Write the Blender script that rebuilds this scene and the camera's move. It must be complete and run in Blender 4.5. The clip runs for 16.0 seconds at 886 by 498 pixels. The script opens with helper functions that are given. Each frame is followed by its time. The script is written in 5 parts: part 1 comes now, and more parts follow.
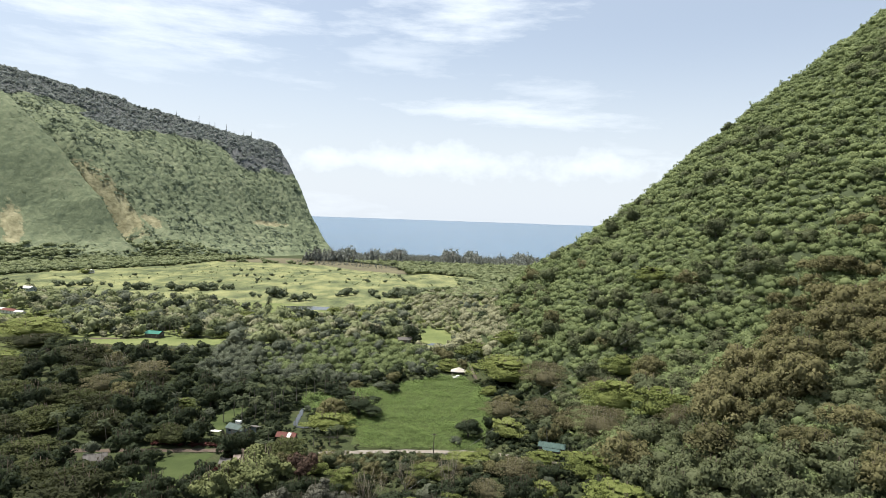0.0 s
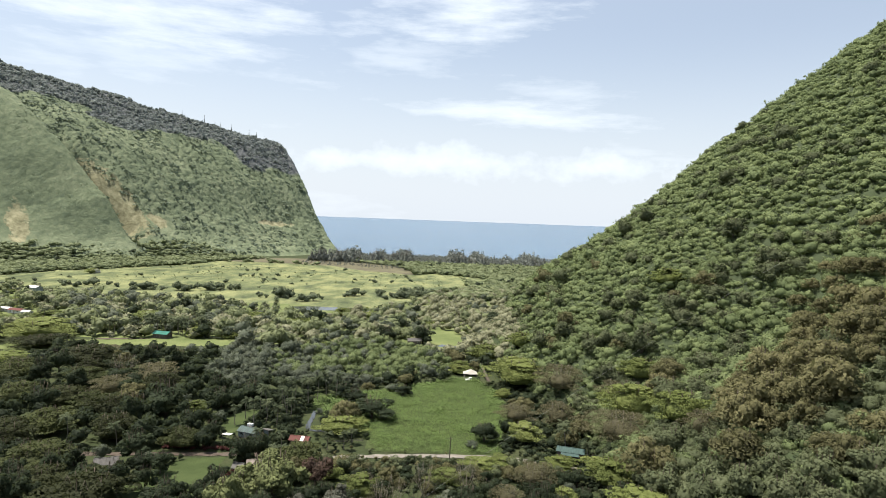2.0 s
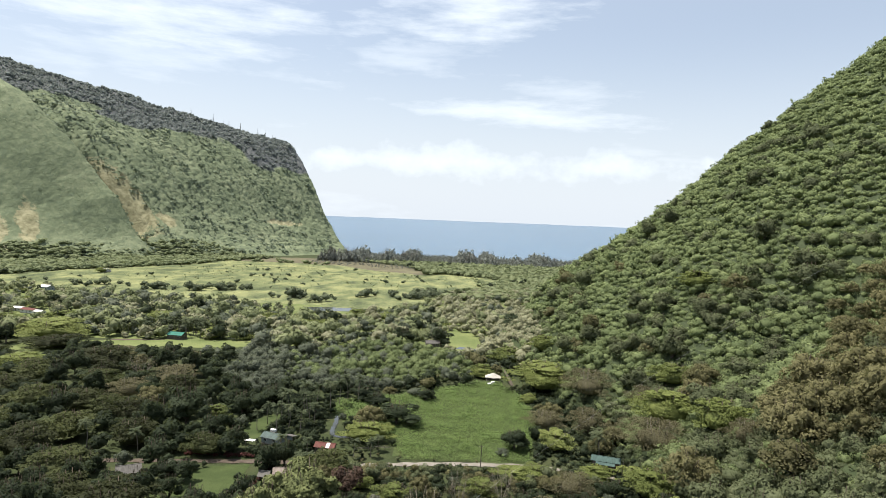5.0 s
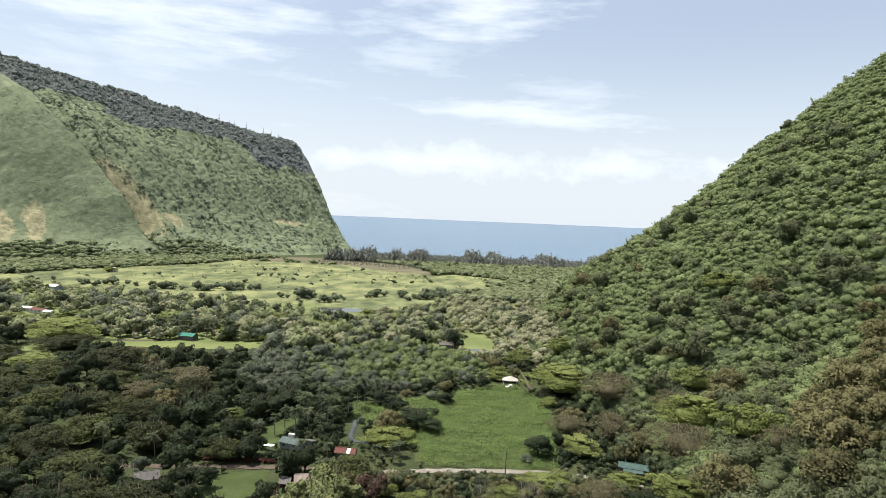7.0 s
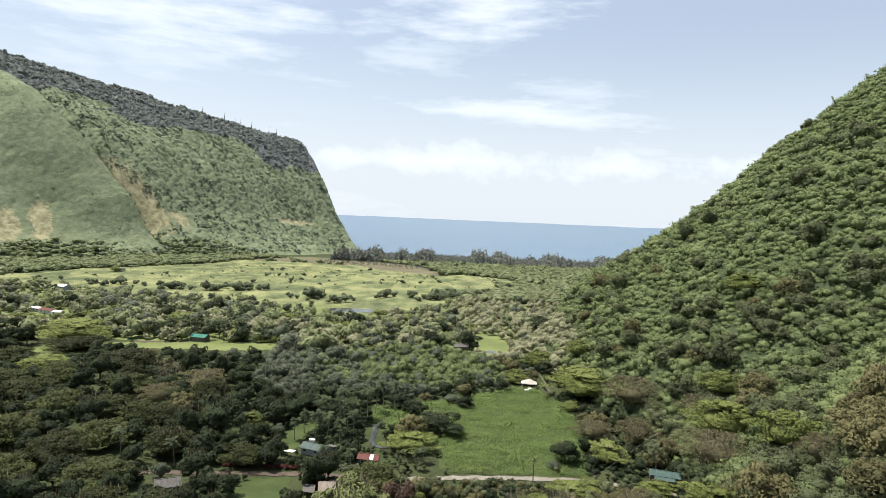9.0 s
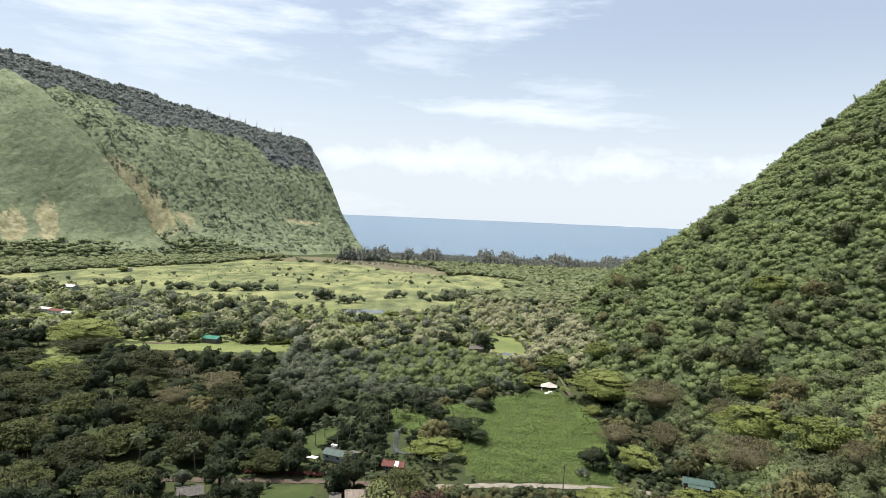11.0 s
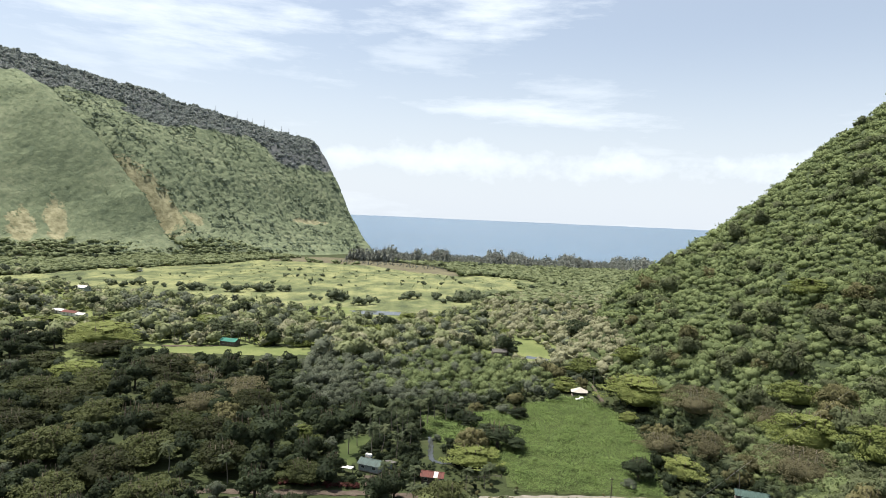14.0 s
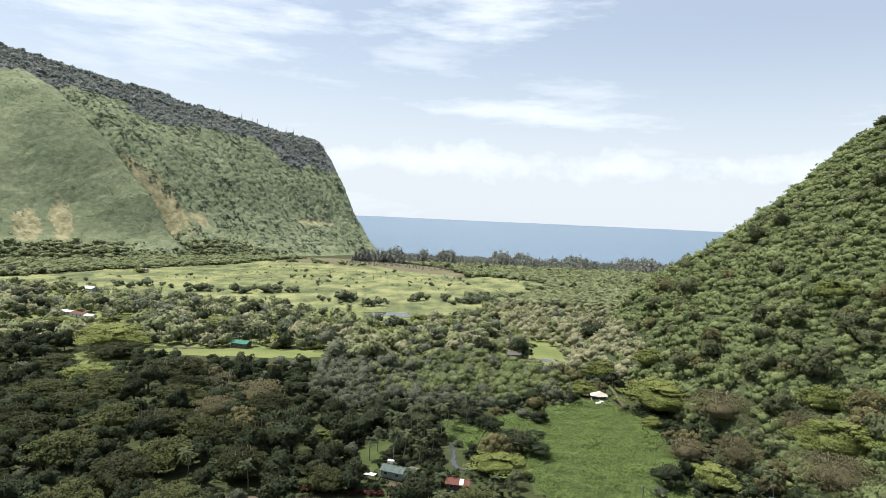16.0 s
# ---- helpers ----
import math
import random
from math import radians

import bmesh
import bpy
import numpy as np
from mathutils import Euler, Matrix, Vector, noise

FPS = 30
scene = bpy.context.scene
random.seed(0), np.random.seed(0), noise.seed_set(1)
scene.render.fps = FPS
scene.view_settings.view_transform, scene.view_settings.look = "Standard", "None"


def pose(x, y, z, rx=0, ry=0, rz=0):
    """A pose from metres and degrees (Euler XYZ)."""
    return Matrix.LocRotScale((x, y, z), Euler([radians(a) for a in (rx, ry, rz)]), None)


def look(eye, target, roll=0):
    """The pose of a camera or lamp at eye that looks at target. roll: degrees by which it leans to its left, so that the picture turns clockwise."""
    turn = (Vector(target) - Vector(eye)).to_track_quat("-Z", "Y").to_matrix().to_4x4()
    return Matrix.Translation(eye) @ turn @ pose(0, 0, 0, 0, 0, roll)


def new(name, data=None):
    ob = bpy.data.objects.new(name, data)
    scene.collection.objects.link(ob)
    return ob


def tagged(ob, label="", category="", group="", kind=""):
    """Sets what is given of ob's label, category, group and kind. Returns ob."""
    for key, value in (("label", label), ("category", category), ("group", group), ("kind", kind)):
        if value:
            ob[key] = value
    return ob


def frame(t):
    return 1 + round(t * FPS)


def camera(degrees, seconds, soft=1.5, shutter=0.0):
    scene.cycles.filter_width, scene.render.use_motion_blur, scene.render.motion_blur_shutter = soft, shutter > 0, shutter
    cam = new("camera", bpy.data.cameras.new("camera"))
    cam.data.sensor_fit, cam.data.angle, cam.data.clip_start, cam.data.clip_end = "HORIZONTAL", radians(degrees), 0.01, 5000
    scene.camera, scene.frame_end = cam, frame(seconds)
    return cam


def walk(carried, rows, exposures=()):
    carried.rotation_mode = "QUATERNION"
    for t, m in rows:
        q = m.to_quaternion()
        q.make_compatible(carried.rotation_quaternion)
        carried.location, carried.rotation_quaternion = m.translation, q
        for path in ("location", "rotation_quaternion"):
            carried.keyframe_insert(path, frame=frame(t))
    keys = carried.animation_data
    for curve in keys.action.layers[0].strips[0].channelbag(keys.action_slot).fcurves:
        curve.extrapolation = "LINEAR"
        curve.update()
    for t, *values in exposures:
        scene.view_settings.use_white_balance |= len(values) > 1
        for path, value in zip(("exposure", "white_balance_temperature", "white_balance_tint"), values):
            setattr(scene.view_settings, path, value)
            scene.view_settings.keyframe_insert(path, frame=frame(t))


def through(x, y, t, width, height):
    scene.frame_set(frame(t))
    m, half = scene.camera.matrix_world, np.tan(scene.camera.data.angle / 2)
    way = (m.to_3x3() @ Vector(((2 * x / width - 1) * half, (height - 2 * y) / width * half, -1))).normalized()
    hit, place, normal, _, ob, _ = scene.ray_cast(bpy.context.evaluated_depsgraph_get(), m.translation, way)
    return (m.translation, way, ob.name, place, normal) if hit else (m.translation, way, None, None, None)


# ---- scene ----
# camera: a drone gliding forwards and to the left, 90 m above the valley floor
cam = camera(70.0, 16.0, soft=0.6)


def drone(x, y, z, yaw, pitch, roll):
    """A pose from a place, a heading to the left, a tilt upwards and a lean to the left, in degrees."""
    a, b = radians(yaw), radians(pitch)
    ahead = Vector((-math.sin(a) * math.cos(b), math.cos(a) * math.cos(b), math.sin(b)))
    return look((x, y, z), Vector((x, y, z)) + ahead * 100, roll)


FLIGHT = [
    (0.0, 0.00, 0.00, 90.00, -0.000, -2.836, 1.982),
    (1.0, -2.40, 2.34, 89.79, 0.145, -2.827, 2.033),
    (2.0, -5.06, 4.75, 89.64, 0.296, -2.825, 2.092),
    (3.0, -8.00, 7.22, 89.55, 0.450, -2.829, 2.155),
    (4.0, -11.19, 9.76, 89.50, 0.602, -2.840, 2.218),
    (5.0, -14.64, 12.35, 89.48, 0.749, -2.857, 2.277),
    (6.0, -18.31, 15.00, 89.49, 0.888, -2.879, 2.331),
    (7.0, -22.20, 17.68, 89.52, 1.019, -2.904, 2.377),
    (8.0, -26.26, 20.39, 89.55, 1.140, -2.932, 2.415),
    (9.0, -30.47, 23.13, 89.58, 1.252, -2.960, 2.445),
    (10.0, -34.80, 25.87, 89.60, 1.353, -2.987, 2.466),
    (11.0, -39.18, 28.61, 89.60, 1.446, -3.009, 2.481),
    (12.0, -43.58, 31.32, 89.57, 1.531, -3.024, 2.492),
    (13.0, -47.94, 34.00, 89.49, 1.613, -3.029, 2.501),
    (14.0, -52.20, 36.61, 89.37, 1.692, -3.021, 2.514),
    (15.0, -56.30, 39.16, 89.19, 1.775, -2.997, 2.533),
    (16.0, -60.15, 41.60, 88.94, 1.864, -2.951, 2.565),
]
walk(cam, [(t, drone(*p)) for t, *p in FLIGHT])

# ---- light: high sun from the left and a little ahead, thin bright cloud ----
SUN_EL, SUN_AZ = radians(67), radians(-72)      # azimuth from +y towards +x
sun_dir = Vector((math.sin(SUN_AZ) * math.cos(SUN_EL), math.cos(SUN_AZ) * math.cos(SUN_EL), math.sin(SUN_EL)))
lamp = bpy.data.lights.new("sun", "SUN")
lamp.energy, lamp.angle, lamp.color = 3.6, radians(0.6), (1.0, 0.95, 0.86)
sun = new("sun", lamp)
sun.matrix_world = look(sun_dir * 900, (0, 0, 0))
scene.view_settings.exposure = 1.43

world = bpy.data.worlds.new("sky")
scene.world = world
world.use_nodes = True
wt = world.node_tree
wt.nodes.clear()


def wnode(kind, **settings):
    n = wt.nodes.new(kind)
    for k, v in settings.items():
        setattr(n, k, v)
    return n


def wmath(op, a, b=None, c=None, clamp=False):
    n = wnode("ShaderNodeMath", operation=op, use_clamp=clamp)
    for i, v in enumerate((a, b, c)):
        if v is None:
            continue
        if isinstance(v, (int, float)):
            n.inputs[i].default_value = v
        else:
            wt.links.new(v, n.inputs[i])
    return n.outputs[0]


sky = wnode("ShaderNodeTexSky", sky_type="NISHITA", sun_disc=False, sun_elevation=SUN_EL, sun_rotation=SUN_AZ,
            altitude=90, air_density=1.0, dust_density=2.2, ozone_density=1.0)
co = wnode("ShaderNodeTexCoord")
sep = wnode("ShaderNodeSeparateXYZ")
wt.links.new(co.outputs["Generated"], sep.inputs[0])
az = wmath("ARCTAN2", sep.outputs[0], sep.outputs[1])
el = wmath("ARCSINE", sep.outputs[2])


def sky_noise(sx, sy, scale, detail, rough, shift=0.0):
    comb = wnode("ShaderNodeCombineXYZ")
    wt.links.new(wmath("MULTIPLY", az, sx), comb.inputs[0])
    wt.links.new(wmath("MULTIPLY", el, sy), comb.inputs[1])
    comb.inputs[2].default_value = shift
    n = wnode("ShaderNodeTexNoise")
    n.inputs["Scale"].default_value = scale
    n.inputs["Detail"].default_value = detail
    n.inputs["Roughness"].default_value = rough
    wt.links.new(comb.outputs[0], n.inputs["Vector"])
    return wmath("SUBTRACT", n.outputs[0], 0.5)


def smooth(v, lo, hi):
    n = wnode("ShaderNodeMapRange", interpolation_type="SMOOTHSTEP")
    for i, w in ((1, lo), (2, hi), (3, 0.0), (4, 1.0)):
        n.inputs[i].default_value = w
    wt.links.new(v, n.inputs[0])
    return n.outputs[0]


wisp = sky_noise(2.2, 11.0, 2.6, 8, 0.62)
puff = sky_noise(9.0, 12.0, 1.35, 8, 0.62, 4.0)
broad = sky_noise(1.0, 3.2, 2.0, 6, 0.55, 9.0)
#         heading, height, half width, half height, slope, density, ragged
CLOUDS = (
    (-0.50, 0.295, 0.36, 0.090, -0.12, 1.0, wisp),
    (-0.005, 0.300, 0.225, 0.042, 0.14, 1.0, wisp),
    (-0.060, 0.252, 0.20, 0.020, 0.02, 0.6, wisp),
    (0.100, 0.164, 0.215, 0.027, -0.05, 1.0, wisp),
)
mask = None
for a0, e0, w0, h0, tilt, dense, rag in CLOUDS:
    da = wmath("SUBTRACT", az, a0)
    de = wmath("SUBTRACT", wmath("SUBTRACT", el, e0), wmath("MULTIPLY", da, tilt))
    r = wmath("SQRT", wmath("ADD", wmath("POWER", wmath("DIVIDE", da, w0), 2.0), wmath("POWER", wmath("DIVIDE", de, h0), 2.0)))
    r = wmath("SUBTRACT", r, wmath("MULTIPLY", rag, 2.8))
    one = wmath("MULTIPLY", wmath("SUBTRACT", 1.0, smooth(r, -0.5, 1.7)), dense)
    mask = one if mask is None else wmath("MAXIMUM", mask, one)
# a row of small cumulus over the sea, tallest near the middle
head = wmath("ADD", 0.042, wmath("MULTIPLY", wmath("EXPONENT", wmath("MULTIPLY", wmath("POWER", wmath("DIVIDE", wmath("SUBTRACT", az, 0.03), 0.035), 2.0), -1.0)), 0.030))
row = wmath("SUBTRACT", 1.0, wmath("ABSOLUTE", wmath("DIVIDE", wmath("SUBTRACT", el, 0.088), head)))
mask = wmath("MAXIMUM", mask, wmath("MULTIPLY", smooth(wmath("ADD", row, wmath("MULTIPLY", puff, 2.8)), -0.2, 1.5), 0.85))
veil = wmath("MULTIPLY", smooth(wmath("ADD", broad, wmath("MULTIPLY", wisp, 0.6)), -0.16, 0.30), 0.62)
mask = wmath("MAXIMUM", mask, veil)
mask = wmath("MAXIMUM", mask, 0.30)
haze = wmath("MULTIPLY", wmath("SUBTRACT", 1.0, smooth(el, 0.0, 0.30)), 0.85)


def layer(below, amount, color):
    n = wnode("ShaderNodeMix", data_type="RGBA")
    wt.links.new(amount, n.inputs[0])
    wt.links.new(below, n.inputs[6])
    n.inputs[7].default_value = (*color, 1)
    return n.outputs[2]


glow = layer(layer(sky.outputs[0], haze, (5.7, 6.15, 6.75)), mask, (7.5, 8.1, 8.7))
back = wnode("ShaderNodeBackground")
back.inputs[1].default_value = 0.0525
wt.links.new(glow, back.inputs[0])
wt.links.new(back.outputs[0], wnode("ShaderNodeOutputWorld").inputs[0])

# ---- materials ----
class Nodes:
    """A material's node tree with short calls for the nodes used here."""

    def __init__(self, name):
        self.mat = bpy.data.materials.new(name)
        self.mat.use_nodes = True
        self.t = self.mat.node_tree
        self.bsdf = self.t.nodes["Principled BSDF"]
        self.out = self.t.nodes["Material Output"]

    def put(self, socket, v):
        if isinstance(v, bpy.types.NodeSocket):
            self.t.links.new(v, socket)
        elif isinstance(v, (tuple, list)):
            socket.default_value = (*v, 1) if len(v) == 3 and len(socket.default_value) == 4 else v
        else:
            socket.default_value = v

    def node(self, kind, **kw):
        n = self.t.nodes.new(kind)
        for k, v in kw.items():
            setattr(n, k, v)
        return n

    def math(self, op, a, b=0.0, clamp=False):
        n = self.node("ShaderNodeMath", operation=op, use_clamp=clamp)
        self.put(n.inputs[0], a)
        self.put(n.inputs[1], b)
        return n.outputs[0]

    def pos(self):
        return self.node("ShaderNodeNewGeometry").outputs["Position"]

    def obj(self):
        return self.node("ShaderNodeTexCoord").outputs["Object"]

    def scaled(self, v, s):
        n = self.node("ShaderNodeVectorMath", operation="MULTIPLY")
        self.put(n.inputs[0], v)
        n.inputs[1].default_value = s
        return n.outputs[0]

    def noise(self, v, scale, detail=4, rough=0.55):
        n = self.node("ShaderNodeTexNoise")
        self.put(n.inputs["Vector"], v)
        n.inputs["Scale"].default_value = scale
        n.inputs["Detail"].default_value = detail
        n.inputs["Roughness"].default_value = rough
        return n.outputs[0]

    def ramp(self, v, *stops):
        n = self.node("ShaderNodeValToRGB")
        self.put(n.inputs[0], v)
        els = n.color_ramp.elements
        while len(els) < len(stops):
            els.new(0.5)
        for e, (p, c) in zip(els, stops):
            e.position, e.color = p, (*c, 1)
        return n.outputs[0]

    def mix(self, f, a, b, mode="MIX"):
        n = self.node("ShaderNodeMix", data_type="RGBA", blend_type=mode)
        self.put(n.inputs[0], f)
        self.put(n.inputs[6], a)
        self.put(n.inputs[7], b)
        return n.outputs[2]

    def attr(self, name):
        return self.node("ShaderNodeAttribute", attribute_name=name).outputs["Fac"]

    def bump(self, h, strength, dist):
        n = self.node("ShaderNodeBump")
        n.inputs["Strength"].default_value = strength
        n.inputs["Distance"].default_value = dist
        self.put(n.inputs["Height"], h)
        self.put(self.bsdf.inputs["Normal"], n.outputs[0])

    def done(self, color, rough=0.8, metal=0.0, spec=0.3):
        self.put(self.bsdf.inputs["Base Color"], color)
        self.put(self.bsdf.inputs["Roughness"], rough)
        self.bsdf.inputs["Metallic"].default_value = metal
        self.bsdf.inputs["Specular IOR Level"].default_value = spec
        return self.mat


def foliage(name, dark, mid, light, through=0.16, rough=0.55, gaps=0.0, grain=1.0, spread=0.5):
    """Leaves: a tone for each plant, a spread for each leaf spray, fine random mottling, light let through."""
    n = Nodes(name)
    info = n.node("ShaderNodeObjectInfo").outputs["Random"]
    tree = n.math("FRACT", n.math("ADD", n.attr("tint"), info))
    leaf = n.node("ShaderNodeNewGeometry").outputs["Random Per Island"]
    patch = n.noise(n.pos(), 0.12, 3)
    fine = n.noise(n.pos(), 2.2, 4, 0.7)
    v = n.math("ADD", n.math("MULTIPLY", n.math("SUBTRACT", tree, 0.5), spread), n.math("MULTIPLY", n.math("SUBTRACT", leaf, 0.5), 0.24 * grain))
    v = n.math("ADD", n.math("ADD", v, 0.40), n.math("MULTIPLY", n.math("SUBTRACT", patch, 0.5), 0.7))
    v = n.math("ADD", v, n.math("MULTIPLY", n.math("SUBTRACT", fine, 0.5), grain), True)
    col = n.ramp(v, (0.05, dark), (0.45, mid), (0.95, light))
    n.done(col, 0.7, 0.0, 0.12)
    n.bump(n.noise(n.pos(), 3.4, 3, 0.7), 0.5 * grain, 0.22)
    tr = n.node("ShaderNodeBsdfTranslucent")
    n.put(tr.inputs[0], n.mix(0.3, col, (0.120, 0.140, 0.055)))
    sh = n.node("ShaderNodeMixShader")
    sh.inputs[0].default_value = through
    n.t.links.new(n.bsdf.outputs[0], sh.inputs[1])
    n.t.links.new(tr.outputs[0], sh.inputs[2])
    if gaps:
        hole = n.node("ShaderNodeMixShader")
        n.put(hole.inputs[0], n.math("GREATER_THAN", n.noise(n.pos(), 4.6, 3, 0.65), gaps))
        n.t.links.new(sh.outputs[0], hole.inputs[1])
        n.t.links.new(n.node("ShaderNodeBsdfTransparent").outputs[0], hole.inputs[2])
        sh = hole
    n.t.links.new(sh.outputs[0], n.out.inputs[0])
    return n.mat


def soil(name, stops, scale, fine, bump, rough=0.95):
    n = Nodes(name)
    p = n.pos()
    v = n.math("ADD", n.math("MULTIPLY", n.noise(p, scale, 5, 0.6), 0.6), n.math("MULTIPLY", n.noise(p, fine, 4, 0.6), 0.4))
    n.bump(n.noise(p, fine, 5, 0.65), 1.0, bump)
    return n.done(n.ramp(v, *stops), rough, 0.0, 0.15)


def plain(name, color, rough=0.6, metal=0.0, spread=0.25, scale=1.2):
    """Painted or raw building stuff with blotches, streaks and fine grain."""
    n = Nodes(name)
    p = n.obj()
    blot = n.noise(p, scale, 5, 0.65)
    streak = n.noise(n.scaled(p, (6.0, 6.0, 0.6)), 1.0, 3, 0.6)
    v = n.math("ADD", n.math("MULTIPLY", blot, 0.6), n.math("MULTIPLY", streak, 0.4))
    lo = tuple(c * (1 - spread * 1.4) for c in color)
    hi = tuple(min(1.0, c * (1 + spread)) for c in color)
    n.bump(n.noise(p, 18.0, 3), 0.2, 0.01)
    return n.done(n.ramp(v, (0.3, lo), (0.7, hi)), rough, metal, 0.4)


LEAF_RAIN = foliage("leaf_rain_tree", (0.095, 0.115, 0.035), (0.144, 0.171, 0.051), (0.235, 0.262, 0.089), 0.38, grain=0.35)
# Broad leaves set darker than real, as painted cloud shade.
LEAF_BROAD_SHADE = foliage("leaf_broad_shade", (0.017, 0.025, 0.013), (0.026, 0.037, 0.019), (0.049, 0.065, 0.034), 0.38, gaps=0.585)
LEAF_BRUSH = foliage("leaf_hill_brush", (0.109, 0.140, 0.063), (0.157, 0.195, 0.086), (0.219, 0.258, 0.116), 0.42, gaps=0.60, grain=0.9)
LEAF_OLIVE = foliage("leaf_olive", (0.069, 0.082, 0.043), (0.097, 0.113, 0.058), (0.152, 0.168, 0.092), 0.38, gaps=0.585)
# Mid-distance and far greens, paled to put haze into their colour.
LEAF_MID_HAZE = foliage("leaf_mid_haze", (0.140, 0.164, 0.086), (0.215, 0.242, 0.126), (0.327, 0.344, 0.193), 0.45, grain=0.3, spread=0.35)
LEAF_FOOT_HAZE = foliage("leaf_foot_haze", (0.156, 0.186, 0.100), (0.208, 0.240, 0.126), (0.268, 0.296, 0.160), 0.46, grain=0.3)
# Two umbrella leaf colours darkened to paint the cloud shade on the left.
LEAF_DOME_SHADE = foliage("leaf_umbrella_shade", (0.020, 0.024, 0.010), (0.034, 0.039, 0.016), (0.057, 0.065, 0.027), 0.38, gaps=0.60, grain=0.6)
LEAF_DOME_OLIVE_SHADE = foliage("leaf_umbrella_olive_shade", (0.034, 0.041, 0.016), (0.056, 0.066, 0.025), (0.098, 0.110, 0.042), 0.38, gaps=0.60, grain=0.6)
LEAF_BUSH = foliage("leaf_pasture_bush", (0.084, 0.103, 0.065), (0.120, 0.144, 0.089), (0.180, 0.206, 0.127), 0.42, grain=0.5)
LEAF_BLUE = foliage("leaf_grey_shrub", (0.078, 0.093, 0.067), (0.108, 0.125, 0.089), (0.169, 0.182, 0.135), 0.40, gaps=0.585)
LEAF_BROWN = foliage("leaf_dry", (0.078, 0.076, 0.036), (0.118, 0.112, 0.053), (0.198, 0.182, 0.090), 0.36, gaps=0.585)
LEAF_SEED = foliage("pods_dry", (0.085, 0.078, 0.045), (0.119, 0.109, 0.062), (0.175, 0.162, 0.097), 0.35, gaps=0.585, grain=0.60)
LEAF_PALM = foliage("leaf_palm", (0.038, 0.050, 0.025), (0.056, 0.070, 0.036), (0.107, 0.121, 0.061))
# Shore needles and tan scrub, lightened to paint the haze of distance.
LEAF_IRON_HAZE = foliage("needles_ironwood_haze", (0.151, 0.164, 0.151), (0.192, 0.207, 0.188), (0.249, 0.263, 0.238), 0.42, grain=0.40)
LEAF_TAN = foliage("leaf_tan_scrub", (0.212, 0.212, 0.137), (0.281, 0.282, 0.179), (0.373, 0.368, 0.238), 0.45, grain=0.30, spread=0.3)
# Cliff brush green, paled and blued to paint distant haze.
LEAF_CLIFF_HAZE = foliage("leaf_cliff_haze", (0.167, 0.203, 0.125), (0.216, 0.261, 0.164), (0.274, 0.319, 0.203), 0.45, grain=0.3)
# Darker version of the cliff leaves, painting the shade of the gullies.
LEAF_GULLY_SHADE = foliage("leaf_gully_shade", (0.131, 0.165, 0.116), (0.170, 0.209, 0.146), (0.213, 0.252, 0.177), 0.45, grain=0.3)
# Ridge woods lifted to a blue-grey that paints haze over them.
LEAF_TOP_HAZE = foliage("leaf_ridge_haze", (0.165, 0.188, 0.183), (0.209, 0.235, 0.227), (0.265, 0.294, 0.280), 0.50, grain=0.2)
LEAF_FIELD = foliage("leaf_field_weeds", (0.077, 0.116, 0.037), (0.103, 0.150, 0.046), (0.148, 0.197, 0.066), 0.25, grain=0.4, spread=0.2)
LEAF_GRASS = foliage("leaf_meadow_grass", (0.123, 0.136, 0.069), (0.155, 0.169, 0.087), (0.198, 0.202, 0.113), 0.2, spread=0.7)
LEAF_RED = foliage("leaf_red_ti", (0.047, 0.016, 0.015), (0.067, 0.020, 0.019), (0.087, 0.035, 0.027))
LEAF_RUST = foliage("leaf_rust", (0.050, 0.032, 0.024), (0.074, 0.047, 0.034), (0.113, 0.075, 0.053), gaps=0.585)
LEAF_BLOOM = foliage("leaf_pale_bloom", (0.061, 0.062, 0.048), (0.083, 0.085, 0.066), (0.130, 0.130, 0.102), gaps=0.585)
LEAF_YELLOW = foliage("leaf_flowering", (0.095, 0.110, 0.044), (0.140, 0.157, 0.065), (0.223, 0.236, 0.119), gaps=0.585)

BARK = soil("bark", ((0.3, (0.050, 0.040, 0.030)), (0.7, (0.135, 0.114, 0.089))), 0.6, 6.0, 0.05)
BARK_PALE = soil("bark_pale", ((0.3, (0.117, 0.101, 0.084)), (0.7, (0.253, 0.226, 0.185))), 0.6, 6.0, 0.05)
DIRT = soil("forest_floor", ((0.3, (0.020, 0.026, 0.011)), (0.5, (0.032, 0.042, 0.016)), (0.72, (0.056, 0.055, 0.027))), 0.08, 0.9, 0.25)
# Low cover kept dark so it paints shade in the gaps between bushes.
HILL_GAP_SHADE = foliage("hill_cover", (0.043, 0.058, 0.026), (0.065, 0.084, 0.037), (0.093, 0.114, 0.052), 0.20)
ROAD = soil("dirt_road", ((0.3, (0.105, 0.095, 0.079)), (0.5, (0.168, 0.152, 0.131)), (0.7, (0.241, 0.220, 0.189))), 0.25, 2.5, 0.04)
MUD = soil("bare_soil", ((0.3, (0.043, 0.031, 0.025)), (0.5, (0.071, 0.056, 0.044)), (0.7, (0.109, 0.089, 0.071))), 0.3, 2.0, 0.08)
# Lawn green darkened to stand for the shade lying over the yards.
LAWN = soil("lawn", ((0.3, (0.023, 0.037, 0.011)), (0.5, (0.038, 0.053, 0.017)), (0.7, (0.059, 0.076, 0.027))), 0.12, 3.0, 0.05)
FIELD = soil("field_weeds", ((0.3, (0.027, 0.037, 0.013)), (0.5, (0.044, 0.059, 0.020)), (0.7, (0.069, 0.084, 0.030))), 0.07, 0.9, 0.35)
